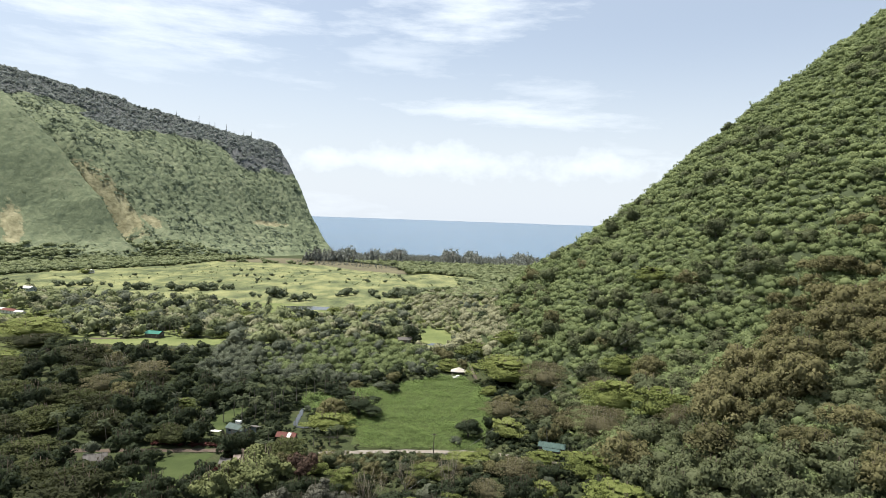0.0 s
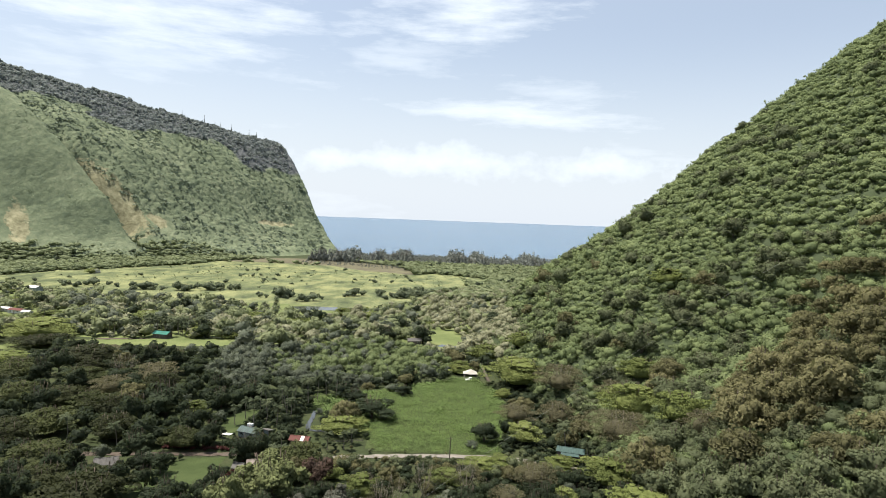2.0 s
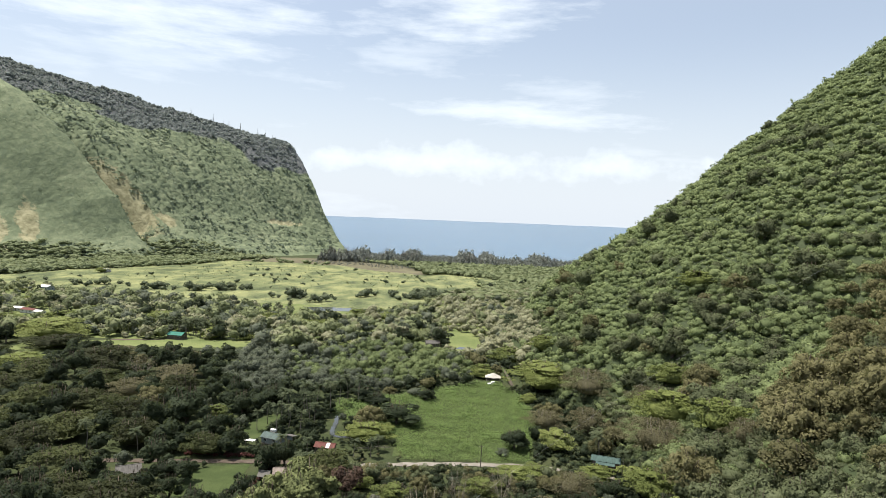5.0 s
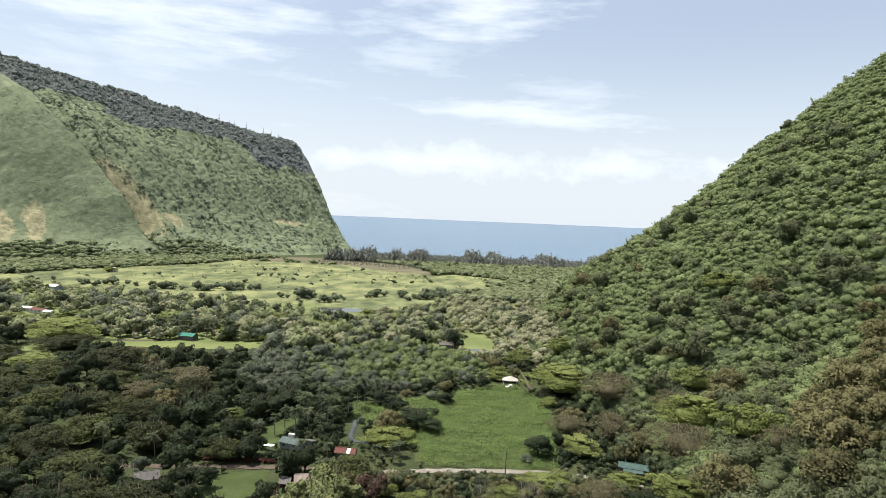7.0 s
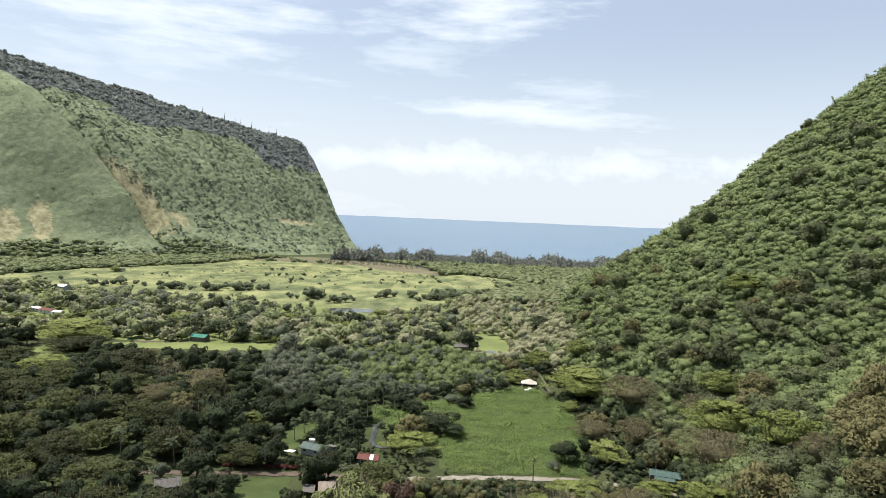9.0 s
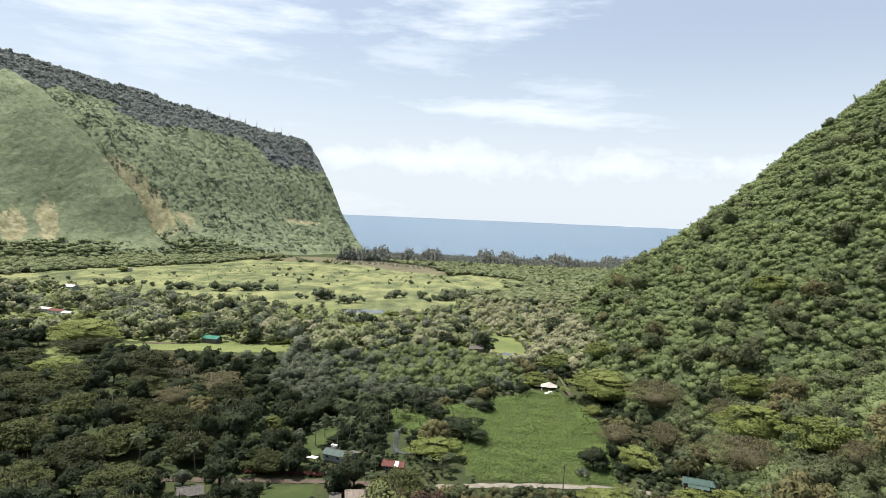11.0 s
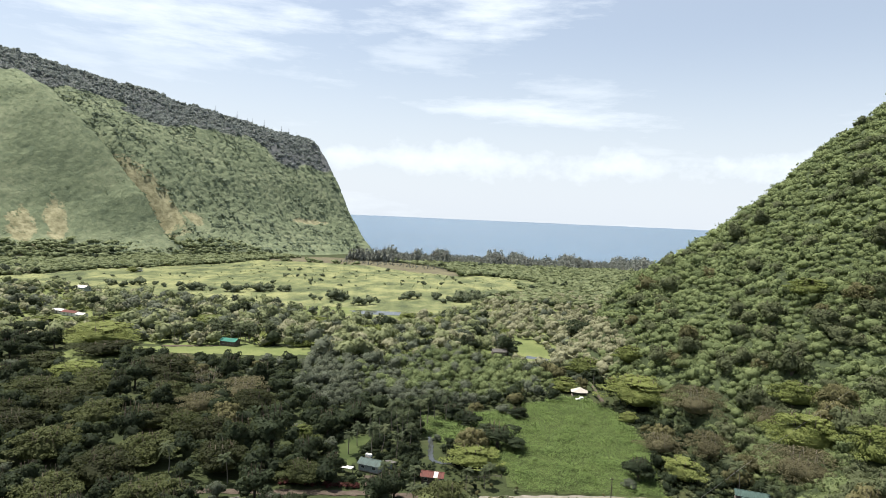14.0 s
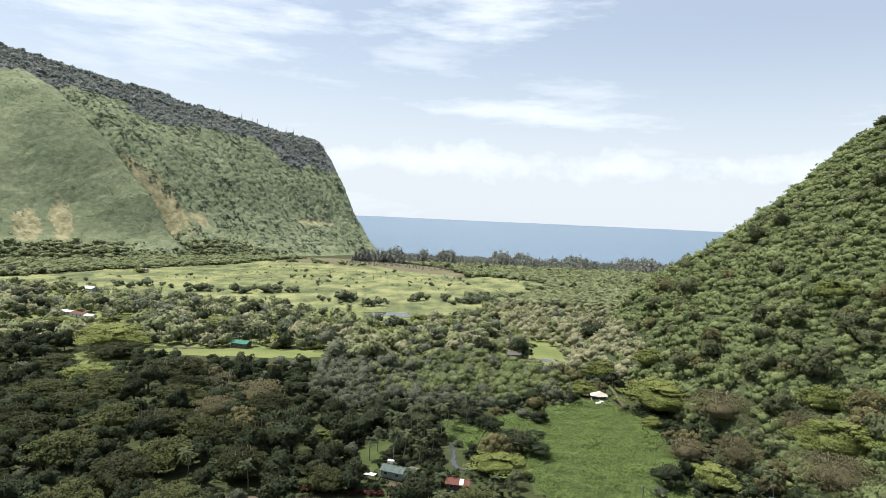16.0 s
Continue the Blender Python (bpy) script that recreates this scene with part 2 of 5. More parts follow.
REEDS = soil("reed_marsh", ((0.3, (0.062, 0.059, 0.037)), (0.5, (0.096, 0.086, 0.055)), (0.7, (0.136, 0.131, 0.071))), 0.03, 0.6, 0.3)
PASTURE = soil("valley_grass", ((0.3, (0.062, 0.080, 0.028)), (0.5, (0.102, 0.124, 0.044)), (0.7, (0.160, 0.174, 0.070))), 0.035, 0.8, 0.2)
SAND = soil("beach", ((0.3, (0.135, 0.126, 0.109)), (0.7, (0.253, 0.235, 0.210))), 0.05, 0.8, 0.05)


def meadow_mat():
    n = Nodes("meadow_grass")
    p = n.pos()
    rows = n.noise(n.scaled(p, (1.0, 0.5, 1.0)), 0.045, 6, 0.62)
    fine = n.noise(p, 0.5, 5, 0.65)
    v = n.math("ADD", n.math("MULTIPLY", rows, 0.75), n.math("MULTIPLY", fine, 0.25))
    big = n.math("ADD", n.math("MULTIPLY", v, 0.7), n.math("MULTIPLY", n.noise(p, 0.011, 4, 0.6), 0.3))
    col = n.ramp(big, (0.40, (0.048, 0.062, 0.030)), (0.47, (0.088, 0.104, 0.046)), (0.52, (0.142, 0.155, 0.070)), (0.60, (0.208, 0.212, 0.094)))
    n.bump(n.noise(p, 0.9, 5, 0.7), 1.0, 0.4)
    return n.done(col, 0.9, 0.0, 0.15)


def cliff_mat():
    n = Nodes("cliff_cover_haze")
    p = n.pos()
    v = n.math("ADD", n.math("MULTIPLY", n.noise(p, 0.012, 5, 0.6), 0.5), n.math("MULTIPLY", n.noise(p, 0.11, 5, 0.65), 0.5))
    # Cliff greens and the grey under the ridge woods hold painted haze.
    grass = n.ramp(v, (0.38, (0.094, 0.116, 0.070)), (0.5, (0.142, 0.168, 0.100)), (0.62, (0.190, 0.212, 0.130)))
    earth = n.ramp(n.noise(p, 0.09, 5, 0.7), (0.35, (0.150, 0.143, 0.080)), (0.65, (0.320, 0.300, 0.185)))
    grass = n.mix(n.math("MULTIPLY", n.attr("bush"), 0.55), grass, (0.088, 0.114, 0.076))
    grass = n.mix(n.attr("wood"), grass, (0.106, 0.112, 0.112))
    bare = n.math("ADD", n.attr("bare"), n.math("MULTIPLY", n.math("SUBTRACT", n.noise(p, 0.055, 6, 0.75), 0.5), 2.6))
    m = n.node("ShaderNodeMapRange", interpolation_type="SMOOTHSTEP")
    n.put(m.inputs[0], bare)
    m.inputs[1].default_value, m.inputs[2].default_value = 0.42, 0.62
    n.bump(n.noise(p, 0.25, 6, 0.7), 1.0, 1.6)
    return n.done(n.mix(m.outputs[0], grass, earth), 0.95, 0.0, 0.1)


def water_mat(name, deep, rough, wave, height):
    n = Nodes(name)
    p = n.pos()
    patch = n.noise(n.scaled(p, (0.5, 2.0, 1.0)), 0.004, 5, 0.6)
    col = n.ramp(patch, (0.3, tuple(c * 0.8 for c in deep)), (0.7, tuple(c * 1.2 for c in deep)))
    n.bump(n.noise(n.scaled(p, (0.45, 1.6, 1.0)), wave, 6, 0.65), 1.0, height)
    return n.done(col, rough, 0.0, 0.5)


MEADOW, CLIFF = meadow_mat(), cliff_mat()
SEA = water_mat("sea_water", (0.030, 0.080, 0.135), 0.22, 0.06, 1.2)
POND = water_mat("pond_water", (0.040, 0.044, 0.040), 0.08, 0.5, 0.02)


def sheet_metal(name, color, rust):
    """Ribbed roofing sheet, weathered in streaks down the slope."""
    n = Nodes(name)
    p = n.obj()
    streak = n.noise(n.scaled(p, (2.2, 0.35, 0.35)), 1.0, 5, 0.65)
    blot = n.noise(p, 0.7, 5, 0.65)
    v = n.math("ADD", n.math("MULTIPLY", streak, 0.6), n.math("MULTIPLY", blot, 0.4))
    col = n.ramp(v, (0.36, rust), (0.50, color), (0.70, tuple(min(1, c * 1.3) for c in color)))
    return n.done(col, 0.85, 0.0, 0.15)


# Grey-green, teal and pale grey sheets are darkened to paint shade on them.
ROOF_GREEN = sheet_metal("roof_grey_green", (0.071, 0.096, 0.089), (0.050, 0.059, 0.055))
ROOF_TEAL = sheet_metal("roof_teal", (0.047, 0.076, 0.068), (0.032, 0.049, 0.044))
ROOF_BRIGHT = sheet_metal("roof_bright_teal", (0.037, 0.143, 0.109), (0.034, 0.092, 0.076))
ROOF_RED = sheet_metal("roof_rust_red", (0.109, 0.044, 0.037), (0.075, 0.043, 0.036))
ROOF_TAN = sheet_metal("roof_tan", (0.179, 0.149, 0.128), (0.126, 0.105, 0.090))
ROOF_PALE = sheet_metal("roof_pale_grey", (0.091, 0.086, 0.080), (0.062, 0.058, 0.053))
ROOF_WHITE = sheet_metal("roof_white", (0.521, 0.512, 0.488), (0.352, 0.345, 0.319))
CANVAS = plain("canvas_white", (0.336, 0.315, 0.278), 0.9, 0.0, 0.12, 0.8)
WALL_GREY = plain("wall_grey_paint", (0.219, 0.253, 0.253), 0.7)
WALL_WOOD = plain("wall_dark_wood", (0.084, 0.071, 0.059), 0.8)
WALL_TAN = plain("wall_tan", (0.285, 0.244, 0.201), 0.8)
WALL_WHITE = plain("wall_white", (0.587, 0.580, 0.555), 0.7)
POSTS = plain("weathered_posts", (0.185, 0.160, 0.135), 0.85)
GLASS = plain("window_glass", (0.034, 0.043, 0.046), 0.08, 0.0, 0.1)
DOOR = plain("door_paint", (0.135, 0.109, 0.092), 0.6)
CABLE = plain("cable_grey", (0.294, 0.294, 0.285), 0.5)
PAINT_WHITE = plain("white_body", (0.689, 0.689, 0.673), 0.35, 0.0, 0.08)
RUBBER = plain("rubber_black", (0.025, 0.025, 0.025), 0.8)

# ---- land: shapes as functions of the plan ----
def smax(a, b, k):
    h = np.clip(0.5 + 0.5 * (a - b) / k, 0, 1)
    return b + (a - b) * h + k * h * (1 - h)


def smin(a, b, k):
    return -smax(-a, -b, k)


def fnoise(x, y, size, octaves=4, seed=0.0):
    """Fractal noise of the plan, about -1 to 1."""
    x, y = np.broadcast_arrays(np.asarray(x, float), np.asarray(y, float))
    out = np.empty(x.size)
    for i, (u, v) in enumerate(zip(x.ravel() / size, y.ravel() / size)):
        out[i] = noise.fractal((u, v, seed), 1.0, 2.0, octaves)
    return out.reshape(x.shape)


def hill_z(x, y):
    """The hillside: a spur that reaches its crest at y = 465, and a lower spur nearer the drone."""
    X, Y = x / 100, (y - 350) / 100
    X2 = np.where(X > 1.7, 2.89 + 2.65 * (X - 1.7), X * X)
    main = 10.1 + 26.4 * X + 37.6 * Y + 20.25 * X2 + 1.3 * X * Y - 16.4 * Y * Y
    main = main - 0.8 * np.maximum(0, 60 - x) - 0.034 * np.maximum(0, y - 448) ** 2
    main = np.where((X < -0.6) | (y > 600), -60.0, main)
    side = -24 + 0.53 * x - 0.02 * np.maximum(0, y - 285) ** 2 + 4.0 * np.cos((y - 205) / 26) * np.clip((x - 60) / 60, 0, 1)
    crest = np.clip((y - 375) / 60, 0, 1)
    main = main + 2.6 * crest * crest * (3 - 2 * crest)
    z = smax(np.minimum(main, 420), side, 8) - 5.5
    return smin(z, 430 + 0 * z, 30)


def cliff_z(x, y):
    """The valley wall across: gentle foot, steep face, a sloping crest and a sea cliff at its end."""
    p = -694.3 - 0.527 * x + 0.432 * y
    z = np.interp(p, [-200, 30, 52, 72, 86, 118, 136, 158, 200, 232, 282, 320, 700],
                  [-60, -8, 7, 20, 34, 75, 106, 148, 212, 250, 283, 318, 640])
    along, across = 0.846 * x + 0.532 * y, -0.532 * x + 0.846 * y
    crest = 366 - 0.215 * along - 0.25 * np.maximum(0, across - 1652)
    inland = 629 - (0.815 * x + 0.58 * y)
    sea = np.where(inland > 0, 6 + 330 * (1 - np.exp(-np.maximum(inland, 0) / 25)) + 0.6 * inland, 6 + inland * 8)
    z = smin(z, crest, 10)
    return smin(z, sea, 70)


def in_poly(x, y, poly):
    x, y = np.asarray(x, float), np.asarray(y, float)
    inside = np.zeros(x.shape, bool)
    n = len(poly)
    for i in range(n):
        (x0, y0), (x1, y1) = poly[i], poly[(i + 1) % n]
        if y0 == y1:
            continue
        cut = ((y0 > y) != (y1 > y)) & (x < (x1 - x0) * (y - y0) / (y1 - y0) + x0)
        inside ^= cut
    return inside


def grid_mesh(name, xs, ys, height, mat, keep=None, extra=None):
    """A sheet over the plan; height(x, y) in metres; keep: cells that stay; extra: point values by name."""
    gx, gy = np.meshgrid(xs, ys)
    gz = height(gx, gy)
    ny, nx = gx.shape
    idx = np.arange(nx * ny).reshape(ny, nx)
    q = np.stack([idx[:-1, :-1], idx[:-1, 1:], idx[1:, 1:], idx[1:, :-1]], -1).reshape(-1, 4)
    if keep is not None:
        q = q[keep(gx, gy, gz).ravel()[q].any(1)]
    ob = new(name, quad_mesh(name, np.stack([gx, gy, gz], -1).reshape(-1, 3), q, mat, smooth=True))
    for k, fn in (extra or {}).items():
        a = ob.data.attributes.new(k, "FLOAT", "POINT")
        a.data.foreach_set("value", fn(gx, gy, gz).ravel().astype(np.float32))
    return ob


def quad_mesh(name, verts, quads, mat, smooth=False, tint=None, slots=None):
    """A mesh of quads; verts with six columns also carry the soft normals of a crown."""
    me = bpy.data.meshes.new(name)
    verts, quads = np.asarray(verts, np.float32), np.asarray(quads, np.int32)
    soft = verts[:, 3:] if verts.shape[1] == 6 else None
    verts = np.ascontiguousarray(verts[:, :3])
    me.vertices.add(len(verts))
    me.vertices.foreach_set("co", verts.ravel())
    me.loops.add(quads.size)
    me.loops.foreach_set("vertex_index", quads.ravel())
    me.polygons.add(len(quads))
    me.polygons.foreach_set("loop_start", np.arange(0, quads.size, 4, dtype=np.int32))
    me.polygons.foreach_set("use_smooth", np.full(len(quads), smooth))
    for m in (mat if isinstance(mat, (list, tuple)) else [mat]):
        me.materials.append(m)
    if slots is not None:
        me.polygons.foreach_set("material_index", np.asarray(slots, np.int32))
    if tint is not None:
        a = me.attributes.new("tint", "FLOAT", "POINT")
        a.data.foreach_set("value", np.asarray(tint, np.float32))
    me.update(calc_edges=True)
    if soft is None:
        me.validate()
    else:
        me.normals_split_custom_set_from_vertices(soft)
    return me


def ground_z(x, y):
    far = np.hypot(x, y)
    z = 0.5 * np.sin(x / 37.0) * np.cos(y / 29.0) * np.clip((far - 60) / 200, 0, 1)
    coast = 1405 - 0.02 * x
    return np.where(y > coast, np.maximum(-8.0, 0.5 - (y - coast) * 0.06), z * np.clip((coast - y) / 60, 0, 1))


def spaced(*marks):
    """Steps of a sheet: (from, to, step) stretches end to end."""
    return np.unique(np.concatenate([np.arange(a, b + 0.01, s) for a, b, s in marks]))


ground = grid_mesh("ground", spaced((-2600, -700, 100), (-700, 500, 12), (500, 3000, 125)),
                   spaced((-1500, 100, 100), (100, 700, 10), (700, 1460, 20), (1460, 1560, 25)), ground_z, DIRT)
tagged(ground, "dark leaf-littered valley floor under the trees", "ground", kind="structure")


def sea_z(x, y):
    """The water, which climbs to the height of the true horizon towards the end of the sheet."""
    r = np.hypot(x, y)
    return -1.0 + 63.5 * np.clip((r - 1500) / 3300, 0, 2) ** 1.25


sea = grid_mesh("sea", spaced((-4200, 4200, 150)), spaced((1380, 1500, 40), (1500, 4950, 75)), sea_z, SEA,
                keep=lambda x, y, z: np.hypot(x, y) < 4930)
tagged(sea, "calm blue ocean with fine ripples up to the horizon", "sea", kind="structure")

beach = grid_mesh("beach", spaced((-240, 900, 20)), spaced((1375, 1430, 11)), lambda x, y: ground_z(x, y) + 0.25 + 0 * x, SAND)
tagged(beach, "grey sand beach behind the ironwood trees", "beach", kind="structure")

def bush_domes(x, y, z, size):
    """Rounded bush tops packed over a slope: their height from 0 to 1 and a value for each bush."""
    dome, cell = np.empty(x.size), np.empty(x.size)
    for i, (u, v, w) in enumerate(zip(x.ravel() / size, y.ravel() / size, z.ravel() / size)):
        dist, spots = noise.voronoi((u, v, w))
        dome[i] = max(0.0, 1 - (dist[0] / 0.75) ** 2)
        cell[i] = noise.cell((spots[0].x * 7.1, spots[0].y * 7.1, spots[0].z * 7.1))
    return dome.reshape(x.shape), cell.reshape(x.shape)


def hill_cover(x, y):
    """The slope with the low leafy cover that closes the gaps between the bushes."""
    z = np.maximum(hill_z(x, y), -6)
    return z + (1.8 * bush_domes(x, y, z, 5.0)[0] + 0.7 * bush_domes(x, y, z, 2.1)[0]) * np.clip(z / 4, 0, 1) + 1.2 * fnoise(x, y, 9, 4, 3.0)


hillside = grid_mesh("hillside", spaced((-40, 260, 1.6), (260, 330, 4), (330, 900, 30)), spaced((-900, 120, 40), (120, 500, 1.6), (500, 640, 10)),
                     hill_cover, HILL_GAP_SHADE, keep=lambda x, y, z: z > -3)
tagged(hillside, "steep green hillside thick with brush and trees", "hillside", kind="structure")


def spur_line(x, y):
    """Distance across the grassy spur's edge; past it the face falls back."""
    return 0.417 * x + 0.908 * y - 758 + 0.2 * np.clip(cliff_z(x, y) - 60, 0, 400)


def cliff_relief(x, y):
    """Gullies and spurs that run down the fall line."""
    along, down = 0.634 * x + 0.773 * y, -0.773 * x + 0.634 * y
    z = cliff_z(x, y)
    g = fnoise(along + 0.25 * down, down * 0.22, 70, 4, 7.0)
    v = spur_line(x, y)
    spur = np.where(v < 0, np.exp(-(v / 85.0) ** 2), np.exp(-(v / 16.0) ** 2)) - 0.7 * np.exp(-((v - 32) / 20.0) ** 2)
    rise = np.clip(z / 60, 0, 1) * np.clip((400 - z) / 120, 0.25, 1)
    return z + rise * (13.0 * g * np.where(v < 0, 0.5, 1.0) + 42.0 * spur) + 1.2 * fnoise(x, y, 18, 3, 5.0)


def bare_earth(x, y, z):
    """Landslip scars: long patches of bare earth down the face."""
    out = np.zeros_like(x)
    for cx, cy, lx, w, turn in ((-622, 1166, 58, 22, -0.1), (-712, 962, 24, 15, -0.85), (-686, 1005, 26, 13, -0.85),
                                (-548, 1186, 16, 9, 0.2), (-386, 1394, 40, 5, 0.9), (-668, 920, 24, 13, -0.85)):
        c, s = math.cos(turn), math.sin(turn)
        u, v = (x - cx) * c + (y - cy) * s, -(x - cx) * s + (y - cy) * c
        out = np.maximum(out, np.clip(1.7 - np.sqrt((u / lx) ** 2 + (v / w) ** 2), 0, 1))
    return out


def wooded(x, y, z):
    """Where the woods of the ridge stand, from 0 to 1."""
    edge = 366 - 0.215 * (0.846 * x + 0.532 * y) - 72 - 16 * np.sin(x / 40) + 14 * fnoise(x, y, 50, 3, 15.0)
    return np.clip((z - edge) / 6 + 0.5, 0, 1)


def cliff_mesh(along, down):
    """The wall on a grid that runs along it and down its fall line, with the low bushes that cover it."""
    A, D = np.meshgrid(along, down)
    x, y = 0.634 * A - 0.773 * D, 0.773 * A + 0.634 * D
    z = cliff_relief(x, y)
    dome, cell = bush_domes(x, y, z, 6.2)
    small, cell2 = bush_domes(x, y, z, 3.6)
    bare = bare_earth(x, y, z)
    grown = np.clip((z - 2) / 12, 0, 1) * np.clip(1.2 - 1.6 * bare, 0.1, 1)
    bush = np.where(spur_line(x, y) < 2, 1.0 * small + 1.0 * dome, 1.2 * small + 3.2 * dome) * grown
    pts = np.stack([x + 0.6 * bush, y - 0.49 * bush, z + 0.63 * bush], -1).reshape(-1, 3)
    ny, nx = A.shape
    idx = np.arange(nx * ny).reshape(ny, nx)
    q = np.stack([idx[:-1, :-1], idx[:-1, 1:], idx[1:, 1:], idx[1:, :-1]], -1).reshape(-1, 4)
    q = q[(z > -4).ravel()[q].any(1)]
    ob = new("valley_wall", quad_mesh("valley_wall", pts, q, CLIFF, smooth=True))
    for key, val in (("bare", bare), ("bush", 0.6 * cell + 0.4 * cell2), ("wood", wooded(x, y, z))):
        ob.data.attributes.new(key, "FLOAT", "POINT").data.foreach_set("value", val.ravel().astype(np.float32))
    return ob


cliff = cliff_mesh(spaced((-500, -120, 20), (-120, 1080, 3.6), (1080, 1250, 12)), spaced((1030, 1090, 15), (1090, 1500, 2.5), (1500, 2000, 25)))
tagged(cliff, "tall grassy cliff wall with brown landslip scars, ending at the sea", "cliff", kind="structure")

# fields, lawns, roads and water on the floor
MEADOW_EDGE = [(-640, 640), (-545, 775), (-521, 851), (-479, 917), (-430, 990), (-397, 1095), (-303, 1112), (-215, 1088), (-129, 1010),
               (-62, 968), (-20, 1000), (45, 960), (62, 890), (20, 860), (38, 790), (-8, 760), (-26, 690), (-66, 600), (-100, 585), (-149, 575), (-201, 600), (-289, 600), (-349, 625), (-450, 665)]
REED_EDGE = [(-397, 1100), (-303, 1116), (-215, 1091), (-129, 1012), (-64, 971), (-50, 1010), (-100, 1130), (-230, 1235), (-333, 1225)]
FIELD_EDGE = [(-66, 309), (-39, 322), (-11, 343), (11, 356), (22, 334), (27, 296), (18, 242.5), (6, 241.5), (-29, 240.5), (-34, 256), (-44, 268), (-64, 288)]
LAWN_EDGE = [(-97, 268), (-95, 277), (-88, 284), (-82, 282), (-84, 266), (-88, 255), (-93, 250)]
YARD_EDGE = [(-106, 203), (-101, 218), (-95, 226), (-83, 229), (-79, 206), (-88, 190), (-100, 188)]
DRIVE_EDGE = [(-76, 206), (-72, 226), (-67, 228), (-70, 206)]
STRIP_EDGE = [(-282, 402), (-281, 417), (-246, 418), (-189, 433), (-141, 443), (-137, 423), (-183, 412), (-248, 408)]
LEFT_EDGE = [(-300, 345), (-281, 402), (-248, 404), (-240, 368), (-255, 350)]
FAR_LAWN = [(-16, 512), (2, 503), (9, 468), (5, 430), (-5, 425), (-12, 436), (-20, 452)]
TARO_EDGE = [(-212, 598), (-184, 620), (-138, 616), (-132, 588), (-186, 574)]
GARDEN_EDGE = [(-335, 527), (-307, 537), (-290, 520), (-318, 508)]
GRASS_EDGE = [(-690, 640), (-450, 455), (-300, 425), (-150, 440), (0, 420), (12, 455), (30, 560), (40, 640), (60, 800), (-20, 720), (-66, 602), (-149, 577), (-289, 602), (-349, 627), (-450, 668), (-640, 645)]
CLEAR = [MEADOW_EDGE, REED_EDGE, FIELD_EDGE, LAWN_EDGE, YARD_EDGE, STRIP_EDGE, LEFT_EDGE, FAR_LAWN, TARO_EDGE, GARDEN_EDGE]


def sheet(name, poly, mat, lift, ragged=1.5, step=3.0):
    """A patch of ground cover with an uneven edge, laid over the floor."""
    pts = []
    for i, (x0, y0) in enumerate(poly):
        x1, y1 = poly[(i + 1) % len(poly)]
        n = max(1, int(math.hypot(x1 - x0, y1 - y0) / step))
        for k in range(n):
            x, y = x0 + (x1 - x0) * k / n, y0 + (y1 - y0) * k / n
            j = Vector(noise.noise_vector((x * 0.13, y * 0.13, 2.0))) + 0.5 * Vector(noise.noise_vector((x * 0.4, y * 0.4, 5.0)))
            pts.append((x + ragged * j.x, y + ragged * j.y))
    bm = bmesh.new()
    vs = [bm.verts.new((x, y, float(ground_z(x, y)) + lift)) for x, y in pts]
    es = [bm.edges.new((vs[i], vs[(i + 1) % len(vs)])) for i in range(len(vs))]
    bmesh.ops.triangle_fill(bm, use_beauty=True, edges=es)
    for f in bm.faces:
        if f.normal.z < 0:
            f.normal_flip()
    me = bpy.data.meshes.new(name)
    bm.to_mesh(me)
    bm.free()
    me.materials.append(mat)
    return new(name, me)


def drape(name, poly, mat, lift, ragged, step=8.0, cell=8.0):
    """A larger patch that follows the floor on a grid."""
    xs, ys = [p[0] for p in poly], [p[1] for p in poly]
    return grid_mesh(name, np.arange(min(xs), max(xs) + cell, cell), np.arange(min(ys), max(ys) + cell, cell),
                     lambda x, y: ground_z(x, y) + lift, mat,
                     keep=lambda x, y, z: in_poly(x + ragged * fnoise(x, y, 25, 2, 1.0), y + ragged * fnoise(x, y, 25, 2, 8.0), poly))


tagged(drape("meadow", MEADOW_EDGE, MEADOW, 0.12, 9.0), "wide sunlit yellow-green pasture on the valley floor", "meadow", kind="structure")
tagged(drape("valley_grass", GRASS_EDGE, PASTURE, 0.06, 9.0), "rough grassland with scattered trees", "meadow", kind="structure")
tagged(drape("marsh", REED_EDGE, REEDS, 0.09, 9.0), "brown reed marsh at the end of the pasture", "marsh", kind="structure")
tagged(drape("weed_field", FIELD_EDGE, FIELD, 0.10, 2.0, cell=2.5), "bright green field of knee-high weeds", "field", kind="structure")
tagged(drape("lawn", LAWN_EDGE, LAWN, 0.09, 0.8, cell=1.2), "mown green lawn beside the grey house", "lawn", kind="structure")
tagged(drape("yard", YARD_EDGE, LAWN, 0.09, 0.8, cell=1.2), "mown green yard between trees", "lawn", kind="structure")
tagged(drape("drive_lawn", DRIVE_EDGE, LAWN, 0.09, 0.5, cell=1.0), "strip of lawn beside the tan house", "lawn", kind="structure")
tagged(drape("strip_field", STRIP_EDGE, PASTURE, 0.11, 2.0, cell=3), "long light green strip of mown grass", "field", kind="structure")
tagged(drape("grass_clearing", LEFT_EDGE, PASTURE, 0.10, 4.0, cell=3), "bright grassy clearing among trees", "field", kind="structure")
tagged(drape("far_lawn", FAR_LAWN, PASTURE, 0.11, 2.0, cell=3), "light green clearing near a low roof", "field", kind="structure")
tagged(drape("taro_field", TARO_EDGE, PASTURE, 0.15, 3.0, cell=4), "pale green garden field beside the pond", "field", kind="structure")
tagged(drape("garden", GARDEN_EDGE, LAWN, 0.11, 3.0, cell=4), "small pale green garden by red-roofed houses", "field", kind="structure")


